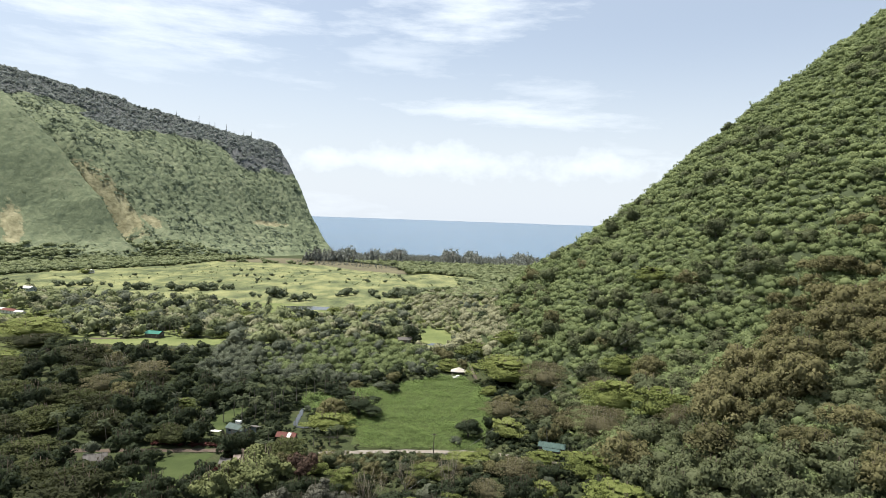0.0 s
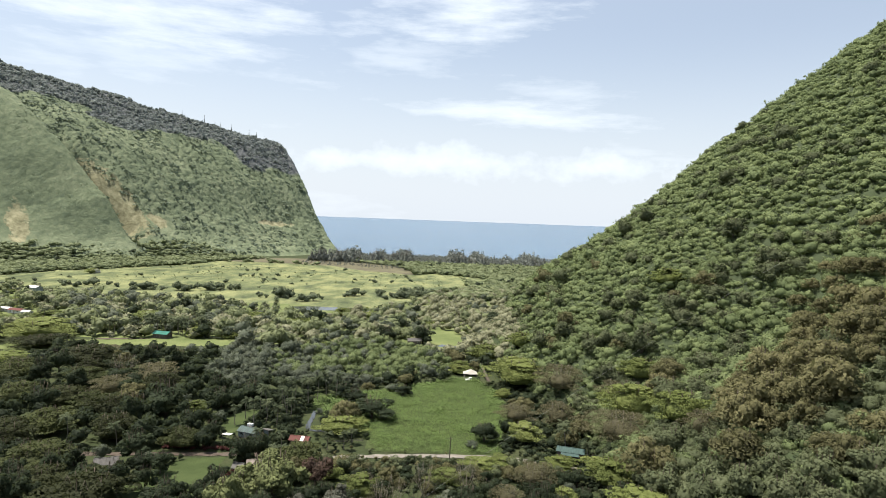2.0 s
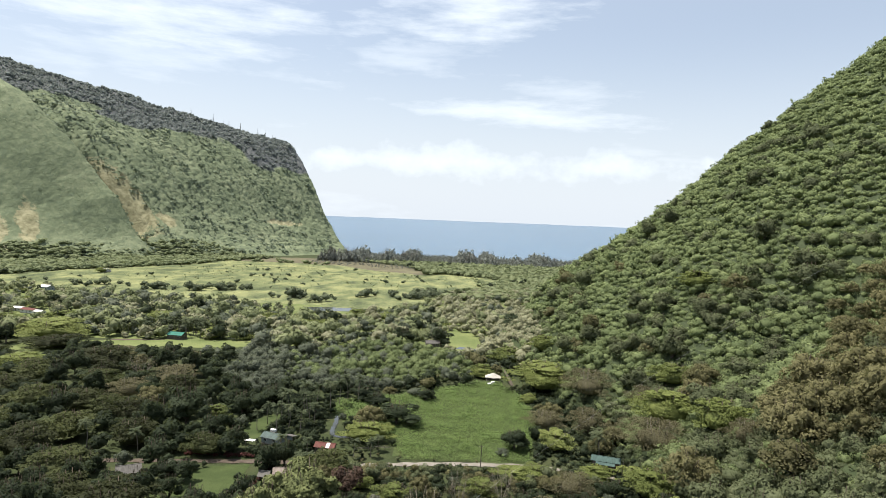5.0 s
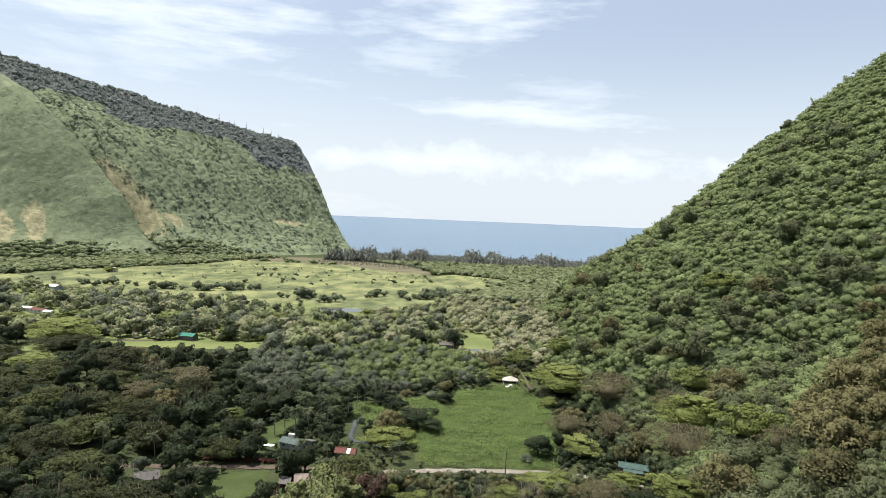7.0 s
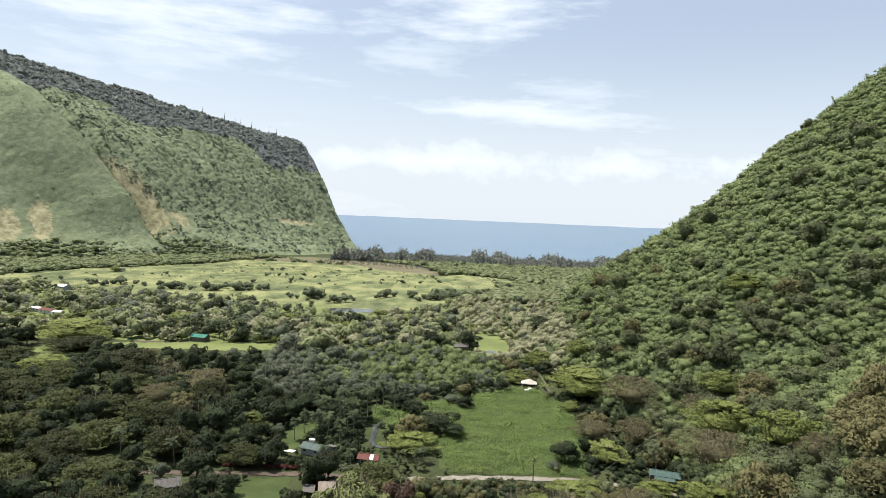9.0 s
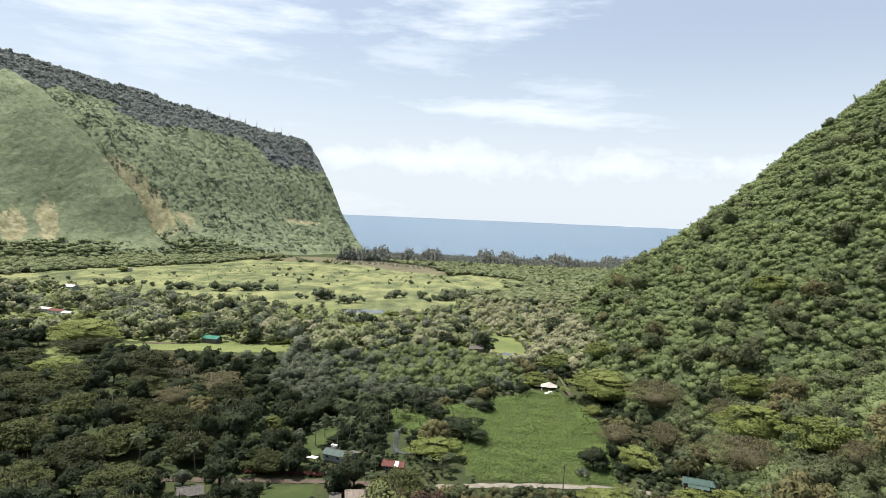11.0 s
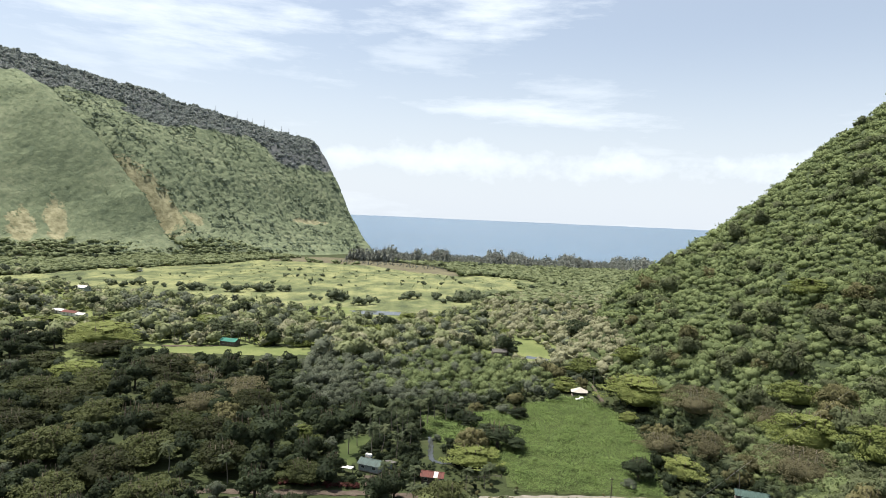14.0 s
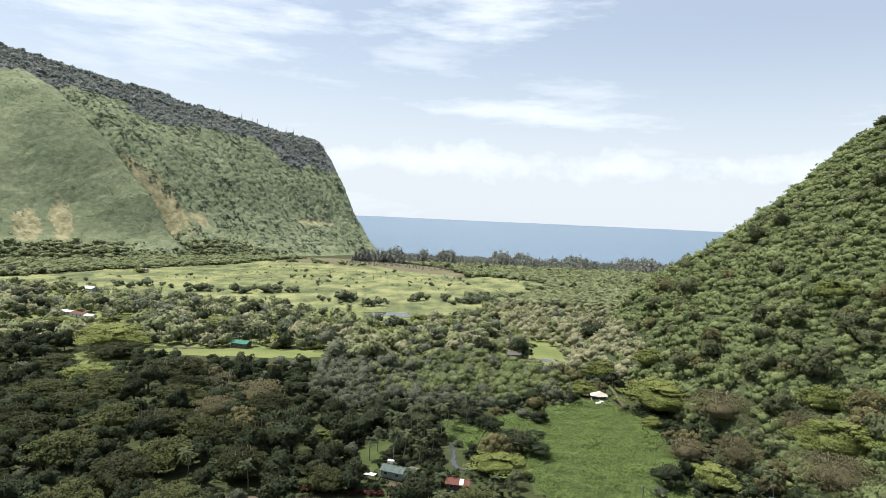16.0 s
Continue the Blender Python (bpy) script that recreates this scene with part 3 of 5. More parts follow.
def ribbon(name, line, width, mat, lift):
    n = len(line)
    v, q = [], []
    for i, (x, y) in enumerate(line):
        ax, ay = line[max(0, i - 1)]
        bx, by = line[min(n - 1, i + 1)]
        d = math.hypot(bx - ax, by - ay)
        nx, ny = -(by - ay) / d, (bx - ax) / d
        w = width * (0.5 + 0.12 * math.sin(i * 1.7))
        for s in (-1, 1):
            v.append((x + s * nx * w, y + s * ny * w, float(ground_z(x, y)) + lift))
    for i in range(n - 1):
        q.append((2 * i, 2 * i + 1, 2 * i + 3, 2 * i + 2))
    return new(name, quad_mesh(name, v, [(a, d, c, b) for a, b, c, d in q], mat))


def bend(points, n=8):
    """A smooth line through points of the plan."""
    p = np.array([points[0], *points, points[-1]], float)
    out = []
    for i in range(1, len(p) - 2):
        for k in range(n):
            t = k / n
            a, b, c, d = p[i - 1:i + 3]
            out.append(tuple(0.5 * (2 * b + (c - a) * t + (2 * a - 5 * b + 4 * c - d) * t * t + (3 * b - a - 3 * c + d) * t ** 3)))
    return out + [tuple(p[-2])]


tagged(ribbon("road", bend([(-48, 232), (-35, 234.5), (-20, 237), (3, 239), (26, 238), (60, 226)]), 3.4, ROAD, 0.16),
       "pale dirt road along the weed field", "road", kind="structure")
tagged(ribbon("track", bend([(-150, 226), (-120, 229), (-104, 230.5), (-87, 232), (-76, 233), (-62, 232.5), (-48, 232)]), 3.4, MUD, 0.15),
       "dark bare-earth track past the houses", "road", kind="structure")
tagged(ribbon("driveway", bend([(-77, 232), (-79, 239), (-80, 246)]), 3.6, MUD, 0.13), "bare earth drive up to the grey house", "road", kind="structure")
tagged(sheet("pond", [(-152, 603), (-138, 583), (-104, 588), (-104, 606), (-134, 608)], POND, 0.2, 1.5), "still grey pond at the pasture's edge", "pond", kind="structure")
tagged(ribbon("stream", bend([(-61.5, 286), (-60.6, 276), (-60.2, 266), (-58, 260.5), (-50, 259.5), (-43, 255)]), 1.9, POND, 0.18), "narrow stream reflecting the sky", "stream", kind="structure")
tagged(sheet("canal", [(-178, 441), (-160, 449), (-143, 456), (-143, 453), (-160, 446), (-177, 438)], POND, 0.18, 0.6), "narrow irrigation pond beside the grass strip", "pond", kind="structure")
tagged(sheet("far_pool", [(-9, 441), (6, 436), (8, 442), (-6, 448)], POND, 0.18, 0.8), "small pool at the clearing", "pond", kind="structure")
tagged(sheet("ditch", [(-236, 422), (-205, 432), (-204, 435), (-238, 426)], MUD, 0.18, 0.8), "bare brown bank under the palms", "field", kind="structure")

# ---- plants ----
rng = np.random.default_rng(11)


def unit(v):
    return v / np.maximum(np.linalg.norm(v, axis=-1, keepdims=True), 1e-9)


def sprays(p, nrm, size, jitter, droop=0.0, slim=0.62):
    """Small kite-shaped leaf sprays at points p that face about along nrm, shaded softly as one crown."""
    n = len(p)
    soft = unit(nrm)
    nrm = unit(nrm + jitter * rng.normal(size=(n, 3)))
    u = unit(np.cross(nrm, rng.normal(size=(n, 3))))
    v = np.cross(nrm, u)
    s = size * rng.uniform(0.65, 1.35, (n, 1))
    tip = np.array([0, 0, -droop]) * s
    quad = np.stack([p + u * s + tip, p + v * s * slim, p - u * s * 0.8 + tip, p - v * s * slim], 1).reshape(-1, 3)
    return np.concatenate([quad, np.repeat(unit(soft * 0.7 + nrm * 0.3), 4, 0)], 1), np.arange(4 * n).reshape(n, 4)


def lump(c, r, nu=6, nv=4):
    """A small closed lump of quads, uneven, for the shaded heart of a crown."""
    th = np.linspace(0.12, math.pi - 0.12, nv)
    ph = np.linspace(0, 2 * math.pi, nu, endpoint=False)
    P, T = np.meshgrid(ph, th)
    d = np.stack([np.sin(T) * np.cos(P), np.sin(T) * np.sin(P), np.cos(T)], -1).reshape(-1, 3)
    v = np.asarray(c) + d * np.asarray(r) * rng.uniform(0.85, 1.1, (len(d), 1))
    q = []
    for i in range(nv - 1):
        for j in range(nu):
            a, b = i * nu + j, i * nu + (j + 1) % nu
            q.append((a, a + nu, b + nu, b))
    return np.concatenate([v, unit(d / np.asarray(r))], 1), np.array(q)


def stretch(shapes, k):
    """Plants made wider or lower."""
    return [(v * [*k, 1, 1, 1], q) for v, q in shapes]


def merge(parts):
    """Joins (verts, quads) pairs."""
    vs, qs, k = [], [], 0
    for v, q in parts:
        vs.append(v)
        qs.append(q + k)
        k += len(v)
    return np.concatenate(vs), np.concatenate(qs)


def crown(lobes, n, size, jitter=0.6, droop=0.2, heart=0.8, low=-0.3, slim=0.62, hearts=99, lift=0.22):
    """Leaf sprays over a set of lobes (centre, radii), with a shaded heart in each lobe."""
    lobes = np.asarray(lobes, float)
    c, r = lobes[:, :3], lobes[:, 3:]
    w = (r[:, 0] * r[:, 1]) ** 0.9
    k = rng.choice(len(lobes), int(n * 1.5), p=w / w.sum())
    z = rng.uniform(low, 1, len(k))
    a = rng.uniform(0, 2 * math.pi, len(k))
    h = np.sqrt(1 - z * z)
    d = np.stack([h * np.cos(a), h * np.sin(a), z], -1)
    p = c[k] + r[k] * d * rng.uniform(0.84, 1.08, (len(k), 1))
    deep = np.zeros(len(k), bool)
    for i in range(len(lobes)):
        deep |= (k != i) & ((((p - c[i]) / r[i]) ** 2).sum(1) < 0.55)
    p, nr = p[~deep][:n], unit(unit(d / r[k]) + [0, 0, lift])[~deep][:n]
    parts = [sprays(p, nr, size, jitter, droop, slim)]
    if heart:
        parts += [lump(ci, ri * heart) for ci, ri in zip(c[:hearts], r[:hearts])]
    return merge(parts)


def tube(points, radii, sides=6):
    pts = np.asarray(points, float)
    n = len(pts)
    v, q = [], []
    for i in range(n):
        t = unit(pts[min(n - 1, i + 1)] - pts[max(0, i - 1)])
        u = unit(np.cross(t, [0.31, 0.9, 0.27]))
        w = np.cross(t, u)
        for j in range(sides):
            a = 2 * math.pi * j / sides
            v.append(pts[i] + radii[i] * (u * math.cos(a) + w * math.sin(a)))
    for i in range(n - 1):
        for j in range(sides):
            a, b = i * sides + j, i * sides + (j + 1) % sides
            q.append((a, b, b + sides, a + sides))
    return np.array(v), np.array(q)


def limbs(height, spread, count, girth, fork=0.35, rise=0.8):
    """A trunk that forks into bent limbs with smaller branches."""
    parts = []
    lean = rng.normal(0, 0.04, 2) * height
    f = np.array([lean[0], lean[1], fork * height])
    parts.append(tube([(0, 0, -1.2), (0, 0, 0.3), f * [0.5, 0.5, 0.55], f], [girth * 1.5, girth * 1.15, girth, girth * 0.9], 7))
    for i in range(count):
        a = 2 * math.pi * (i + rng.uniform(-0.3, 0.3)) / count
        out = spread * rng.uniform(0.6, 0.95)
        e = np.array([math.cos(a) * out, math.sin(a) * out, height * rise * rng.uniform(0.9, 1.08)])
        m = f + (e - f) * 0.5 + np.array([0, 0, height * 0.07])
        parts.append(tube([f, m, e], [girth * 0.6, girth * 0.36, girth * 0.12], 4))
        for s in (-1, 1):
            b = a + s * rng.uniform(0.35, 0.7)
            g = np.array([math.cos(b) * out * 1.02, math.sin(b) * out * 1.02, e[2] * rng.uniform(0.96, 1.06)])
            parts.append(tube([m, (m + g) / 2 + [0, 0, 0.5], g], [girth * 0.3, girth * 0.2, girth * 0.07], 3))
    return merge(parts)


# shapes of crowns, one unit tall or in metres, each made a few times over
def rain_lobes(R, H, n):
    """An umbrella of wide flat plates in tiers, each topped with small clumps."""
    squash = rng.uniform(0.8, 1.0)
    out = [(0, 0, H * 0.42, R * 0.74, R * 0.74 * squash, H * 0.40)]
    plates = max(8, n // 4)
    for i in range(plates):
        rho = math.sqrt((i + 0.4) / plates) * 0.94
        a = i * 2.399 + rng.uniform(-0.5, 0.5)
        reach = 1 + 0.14 * math.sin(2 * a + 1) + 0.10 * math.sin(5 * a)
        x, y = R * rho * reach * math.cos(a), R * rho * reach * squash * math.sin(a)
        z = H * (0.12 + 0.82 * math.sqrt(max(0.0, 1 - (rho / 0.98) ** 2))) + rng.uniform(-0.035, 0.03) * H
        s = R * rng.uniform(0.20, 0.32)
        out.append((x, y, z - 0.02 * H, s, s * rng.uniform(0.7, 1.0), H * rng.uniform(0.035, 0.055)))
        for k in range(5):
            b = k * 1.257 + rng.uniform(-0.5, 0.5)
            d = s * rng.uniform(0.35, 0.95)
            c = R * rng.uniform(0.055, 0.11)
            out.append((x + d * math.cos(b), y + d * math.sin(b), z + rng.uniform(-0.03, 0.035) * H, c, c, H * rng.uniform(0.03, 0.05)))
    return out


def round_lobes(R, H, n, base=0.35, clump=1.0):
    """A rounded crown of uneven boughs, each with smaller clumps on its outer side."""
    out = [(0, 0, H * (base + 1) / 2, R * 0.60, R * 0.60, H * (1 - base) * 0.40)]
    boughs = max(3, n // 3)
    for i in range(boughs):
        a = i * 2.399 + rng.uniform(-0.5, 0.5)
        t = (i + 0.5) / boughs
        z = H * (base + (1 - base) * (0.14 + 0.70 * t))
        rho = R * (0.62 * math.sqrt(max(0.05, 1 - (1.5 * (t - 0.35)) ** 2))) * rng.uniform(0.75, 1.15)
        s = R * rng.uniform(0.32, 0.48) * clump
        c = np.array([rho * math.cos(a), rho * math.sin(a), z])
        out.append((*c, s, s, s * rng.uniform(0.7, 0.95)))
        for k in range(2 if n < 9 else 3):
            d = unit(np.array([math.cos(a), math.sin(a), 0.6]) + 0.8 * rng.normal(size=3)) * s * 0.85
            e = s * rng.uniform(0.38, 0.6)
            out.append((*(c + d), e, e, e * rng.uniform(0.6, 0.9)))
    return out


def tuft_lobes(R, H, n):
    """Feathery tufts set apart round a small core, with gaps between them."""
    out = [(0, 0, H * 0.5, R * 0.5, R * 0.5, H * 0.3)]
    for i in range(n):
        z = 1 - 1.15 * (i + 0.5) / n
        a = i * 2.399 + rng.uniform(-0.3, 0.3)
        h = math.sqrt(max(0.05, 1 - z * z)) * R * rng.uniform(0.62, 0.86)
        s = R * rng.uniform(0.21, 0.32)
        out.append((h * math.cos(a), h * math.sin(a), H * (0.42 + 0.44 * z) + rng.uniform(-0.05, 0.05) * H, s, s, s * rng.uniform(0.9, 1.2)))
    return out


def spire_lobes(R, H, n):
    out = []
    for i in range(n):
        t = i / n
        a = i * 2.399
        s = R * (1 - 0.72 * t) * rng.uniform(0.45, 0.65)
        rho = R * (1 - t) * 0.45
        out.append((rho * math.cos(a), rho * math.sin(a), H * (0.22 + 0.72 * t), s, s, s * 1.5))
    return out


def palm_crown(length, count):
    """Arched fronds, each a midrib with hanging leaflets on both sides."""
    parts = []
    for i in range(count):
        a = i * 2.399 + rng.uniform(-0.2, 0.2)
        up = rng.uniform(-0.25, 1.15)
        L = length * rng.uniform(0.85, 1.1)
        t = np.linspace(0, 1, 9)
        r = L * t * math.cos(up * 0.8) * (1 - 0.12 * t)
        z = L * (math.sin(up) * t - 0.52 * t ** 2)
        rib = np.stack([r * math.cos(a), r * math.sin(a), z], -1)
        side = np.array([-math.sin(a), math.cos(a), 0])
        for s in (-1, 1):
            for j in range(8):
                for h in (0.0, 0.5):
                    p = rib[j] + (rib[j + 1] - rib[j]) * h
                    along = unit(rib[j + 1] - rib[j])
                    tt = t[j] + h / 8
                    w = L * 0.24 * math.sin(math.pi * min(0.97, 0.12 + 0.86 * tt)) + 0.12
                    e = p + s * side * w * 0.85 + along * w * 0.55 + np.array([0, 0, -w * 0.25])
                    b = along * L * 0.042
                    parts.append((np.array([p, p + b, e + b * 0.35, e]), np.array([[0, 1, 2, 3]])))
        parts.append(tube(rib, np.linspace(0.09, 0.02, 9), 3))
    return merge(parts)


def make_proto(name, crowns, trunks, leaf, bark, label, category, keep_tint=None):
    """A tree with its trunk and crown, kept aside to be copied."""
    out = []
    for (cv, cq), (tv, tq) in zip(crowns, trunks):
        cm = quad_mesh(name + "_crown", cv, cq, leaf, smooth=True, tint=np.full(len(cv), rng.uniform()))
        tm = quad_mesh(name + "_trunk", tv, tq, bark, smooth=True)
        out.append((name, cm, tm, label, category))
    return out


def plant(proto, x, y, z, s, turn, tilt=(0, 0), flat=1.0, group=""):
    name, cm, tm, label, category = proto
    base = new(name)
    base.empty_display_size = 1
    base.matrix_world = pose(x, y, z, tilt[0], tilt[1], turn) @ Matrix.Diagonal((s, s, s * flat, 1))
    new("trunk", tm).parent = base
    new("crown", cm).parent = base
    tagged(base, label, category, group)
    return base


def strew(name, shapes, spots, leaf, label, category, lift=0.0, turn=True):
    """Many plants of one kind as one object. spots: x, y, z, scale; shapes: (verts, quads) to pick from."""
    vs, qs, ts, k = [], [], [], 0
    for i, (x, y, z, s) in enumerate(spots):
        v, q = shapes[i % len(shapes)]
        a = rng.uniform(0, 2 * math.pi) if turn else 0.0
        c, sn = math.cos(a), math.sin(a)
        w = v[:, :3] * np.array([s, s, s * rng.uniform(0.85, 1.15)])
        w = np.stack([w[:, 0] * c - w[:, 1] * sn + x, w[:, 0] * sn + w[:, 1] * c + y, w[:, 2] + z + lift,
                      v[:, 3] * c - v[:, 4] * sn, v[:, 3] * sn + v[:, 4] * c, v[:, 5]], -1)
        vs.append(w.astype(np.float32))
        qs.append(q + k)
        ts.append(np.full(len(v), rng.uniform(), np.float32))
        k += len(v)
    ob = new(name, quad_mesh(name, np.concatenate(vs), np.concatenate(qs), leaf, smooth=True, tint=np.concatenate(ts)))
    return tagged(ob, label, category, kind="stuff")


def scatter(x0, x1, y0, y1, step):
    xs, ys = np.arange(x0, x1, step), np.arange(y0, y1, step * 0.9)
    gx, gy = np.meshgrid(xs, ys)
    gx = gx + (np.arange(len(ys)) % 2)[:, None] * step * 0.5
    gx = gx + rng.uniform(-0.38, 0.38, gx.shape) * step
    gy = gy + rng.uniform(-0.38, 0.38, gy.shape) * step
    return gx.ravel(), gy.ravel()


def seen(x, y):
    """The stretch of valley that the flight looks over."""
    return (x > -85 - 0.76 * y) & (x < 0.74 * y + 25) & (y > 145)


def land_z(x, y):
    return np.maximum(np.maximum(ground_z(x, y), hill_z(x, y)), np.where(x < -200, cliff_z(x, y), -9))


def clear(x, y, margin=0.0):
    out = np.zeros(np.shape(x), bool)
    for poly in CLEAR:
        out |= in_poly(x, y, poly)
    return out


# prototypes: near ones as things, light ones for the woods
rain_near = make_proto("rain_tree", [crown(rain_lobes(1.0, 0.82, 80), 5000, 0.031, 0.28, 0.05, 0.95, -0.3, hearts=21) for _ in range(5)],
                       [limbs(0.72, 0.6, 6, 0.04, 0.18, 0.5) for _ in range(5)], LEAF_RAIN, BARK,
                       "spreading rain tree with a flat yellow-green umbrella crown", "tree")
seed_near = make_proto("dry_rain_tree", [crown(rain_lobes(1.0, 0.86, 80), 5000, 0.028, 0.9, 0.0, 0.72, -0.6, 0.4, hearts=1) for _ in range(3)],
                       [limbs(0.6, 0.55, 7, 0.03, 0.22, 0.6) for _ in range(3)], LEAF_SEED, BARK_PALE,
                       "spreading tree with a grey-brown half-bare crown", "tree")
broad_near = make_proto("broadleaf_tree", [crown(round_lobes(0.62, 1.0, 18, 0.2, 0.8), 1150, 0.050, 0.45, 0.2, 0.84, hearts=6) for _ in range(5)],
                        [limbs(0.7, 0.35, 5, 0.03, 0.35, 0.95) for _ in range(5)], LEAF_BROAD_SHADE, BARK,
                        "dense green broadleaf tree, shade painted into its rounded crown", "tree")
yellow_near = make_proto("flowering_tree", [crown(round_lobes(0.75, 0.85, 34, 0.15, 0.55), 3400, 0.036, 0.6, 0.2, 0.8)], [limbs(0.6, 0.4, 5, 0.035)],
                         LEAF_YELLOW, BARK, "large tree with pale yellow-green flowering sprays", "tree")
red_near = make_proto("reddish_tree", [crown(round_lobes(0.62, 1.0, 14, 0.2, 0.8), 1500, 0.036, 0.7, 0.2, 0.8)], [limbs(0.7, 0.35, 5, 0.03)],
                      LEAF_RUST, BARK, "small tree with a rusty brown crown", "tree")
bare_near = make_proto("bare_tree", [crown(round_lobes(0.85, 0.9, 26, 0.25, 0.7), 1900, 0.024, 1.2, 0.0, 0.0, -0.5, 0.22) for _ in range(2)],
                       [limbs(0.8, 0.72, 9, 0.014, 0.22, 0.84) for _ in range(2)], LEAF_SEED, BARK_PALE,
                       "nearly bare tree with pale grey branches", "tree")
hill_near = make_proto("hillside_tree", [crown(round_lobes(0.62, 0.95, 15, 0.1, 0.78), 950, 0.052, 0.42, 0.2, 0.86, hearts=6) for _ in range(5)],
                       [limbs(0.6, 0.35, 4, 0.03) for _ in range(5)], LEAF_OLIVE, BARK, "leafy olive-green tree rooted on the steep hillside", "tree")
bush_near = make_proto("bush", [crown(round_lobes(0.7, 0.7, 9, 0.0, 0.85), 360, 0.07, 0.5, 0.2, 0.88, hearts=3) for _ in range(4)],
                       [limbs(0.4, 0.3, 3, 0.02, 0.1) for _ in range(4)], LEAF_BUSH, BARK, "round green bush standing in the pasture", "bush")
brown_near = make_proto("dry_hillside_tree", [crown(tuft_lobes(0.66, 1.0, 20), 1500, 0.042, 0.5, 0.2, 0.82, hearts=9) for _ in range(4)],
                        [limbs(0.7, 0.4, 5, 0.028) for _ in range(4)], LEAF_BROWN, BARK, "olive-brown feathery tree on the hillside", "tree")
shrub_near = make_proto("shrub", [crown(round_lobes(0.62, 0.95, 14, 0.0, 0.75), 1000, 0.046, 0.55, -0.2, 0.84, -0.2, 0.5, hearts=6) for _ in range(4)],
                        [limbs(0.4, 0.4, 5, 0.02, 0.1) for _ in range(4)], LEAF_BLUE, BARK, "dense grey-green shrub with fine upright twigs", "shrub")
palm_near = make_proto("coconut_palm", [palm_crown(3.9, 24) for _ in range(3)],
                       [tube([(0, 0, -9.2), (0.1 * s, 0.05, -8), (0.35 * s, 0.2, -5), (0.3 * s, 0.1, -2), (0, 0, 0.2)], [0.30, 0.20, 0.17, 0.15, 0.17], 7) for s in (1, -1, 2)],
                       LEAF_PALM, BARK_PALE, "coconut palm with arching fronds on a slim grey trunk", "palm")
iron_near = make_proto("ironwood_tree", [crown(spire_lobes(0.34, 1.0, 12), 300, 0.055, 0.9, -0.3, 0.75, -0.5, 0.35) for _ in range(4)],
                       [limbs(0.8, 0.2, 5, 0.02, 0.5, 1.0) for _ in range(4)], LEAF_IRON_HAZE, BARK, "tall feathery ironwood tree by the shore", "tree")
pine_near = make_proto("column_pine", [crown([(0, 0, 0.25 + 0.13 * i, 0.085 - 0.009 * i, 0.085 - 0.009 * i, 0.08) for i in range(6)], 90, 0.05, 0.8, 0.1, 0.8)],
                       [limbs(0.9, 0.03, 3, 0.02, 0.8, 1.0)], LEAF_TOP_HAZE, BARK, "slim column-shaped pine on the ridge", "tree")

broad_mid = [crown(round_lobes(0.62, 1.0, 11, 0.15, 0.85), 260, 0.074, 0.5, 0.2, 0.92, hearts=6) for _ in range(6)]
rain_mid = [crown(rain_lobes(1.0, 0.72, 26), 380, 0.085, 0.45, 0.1, 0.9, -0.1, hearts=1) for _ in range(4)]
hill_mid = [crown(round_lobes(0.64, 0.95, 8, 0.08, 0.85), 240, 0.072, 0.38, 0.2, 0.88, hearts=4) for _ in range(7)]
far_mid = [crown(round_lobes(0.64, 0.8, 5, 0.05), 36, 0.15, 0.2, 0.1, 0.95, hearts=3) for _ in range(6)]
shrub_mid = [crown(round_lobes(0.62, 1.0, 9, 0.0, 0.8), 260, 0.075, 0.5, -0.2, 0.86, -0.2, 0.4, hearts=2) for _ in range(5)]
iron_mid = [crown(spire_lobes(0.34, 1.0, 7), 34, 0.13, 0.9, -0.3, 0.8, -0.5, 0.35, hearts=2) for _ in range(5)]
tuft = [sprays(np.stack([rng.uniform(-1, 1, 16), rng.uniform(-1, 1, 16), rng.uniform(0.1, 1.0, 16)], -1), np.tile([0.0, 0.0, 0.7], (16, 1)), 0.20, 0.6) for _ in range(5)]

# single trees that stand out: x, y, crown radius, height of the crown's top over the ground
taken = []


def stand(protos, x, y, R, H, radius_of=1.0, group=""):
    z = float(land_z(x, y)) - (0.12 * R if hill_z(x, y) > 3 else 0.0)
    proto = protos[int(rng.integers(len(protos)))]
    top = 0.95
    s = R / radius_of
    plant(proto, x, y, z, s, rng.uniform(0, 360), (rng.uniform(-3, 3), rng.uniform(-3, 3)), H / (s * top), group)
    taken.append((x, y - 0.12 * R, R * (0.95 if R > 9 and x > 0 else 0.75)))


rain_big = make_proto("rain_tree", [crown(rain_lobes(1.0, 0.82, 150), 9500, 0.021, 0.28, 0.05, 0.95, -0.3, hearts=38) for _ in range(2)],
                      [limbs(0.72, 0.6, 8, 0.035, 0.18, 0.5) for _ in range(2)], LEAF_RAIN, BARK,
                      "very wide rain tree with a yellow-green umbrella crown", "tree")
seed_big = make_proto("dry_rain_tree", [crown(rain_lobes(1.0, 0.86, 150), 9500, 0.020, 0.9, 0.0, 0.72, -0.6, 0.4, hearts=1) for _ in range(2)],
                      [limbs(0.6, 0.55, 9, 0.028, 0.22, 0.6) for _ in range(2)], LEAF_SEED, BARK_PALE,
                      "wide tree with a grey-brown half-bare crown", "tree")
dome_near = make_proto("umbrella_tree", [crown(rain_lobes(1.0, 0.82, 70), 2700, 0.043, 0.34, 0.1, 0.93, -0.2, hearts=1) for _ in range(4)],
                       [limbs(0.72, 0.6, 6, 0.04, 0.18, 0.5) for _ in range(4)], LEAF_DOME_SHADE, BARK,
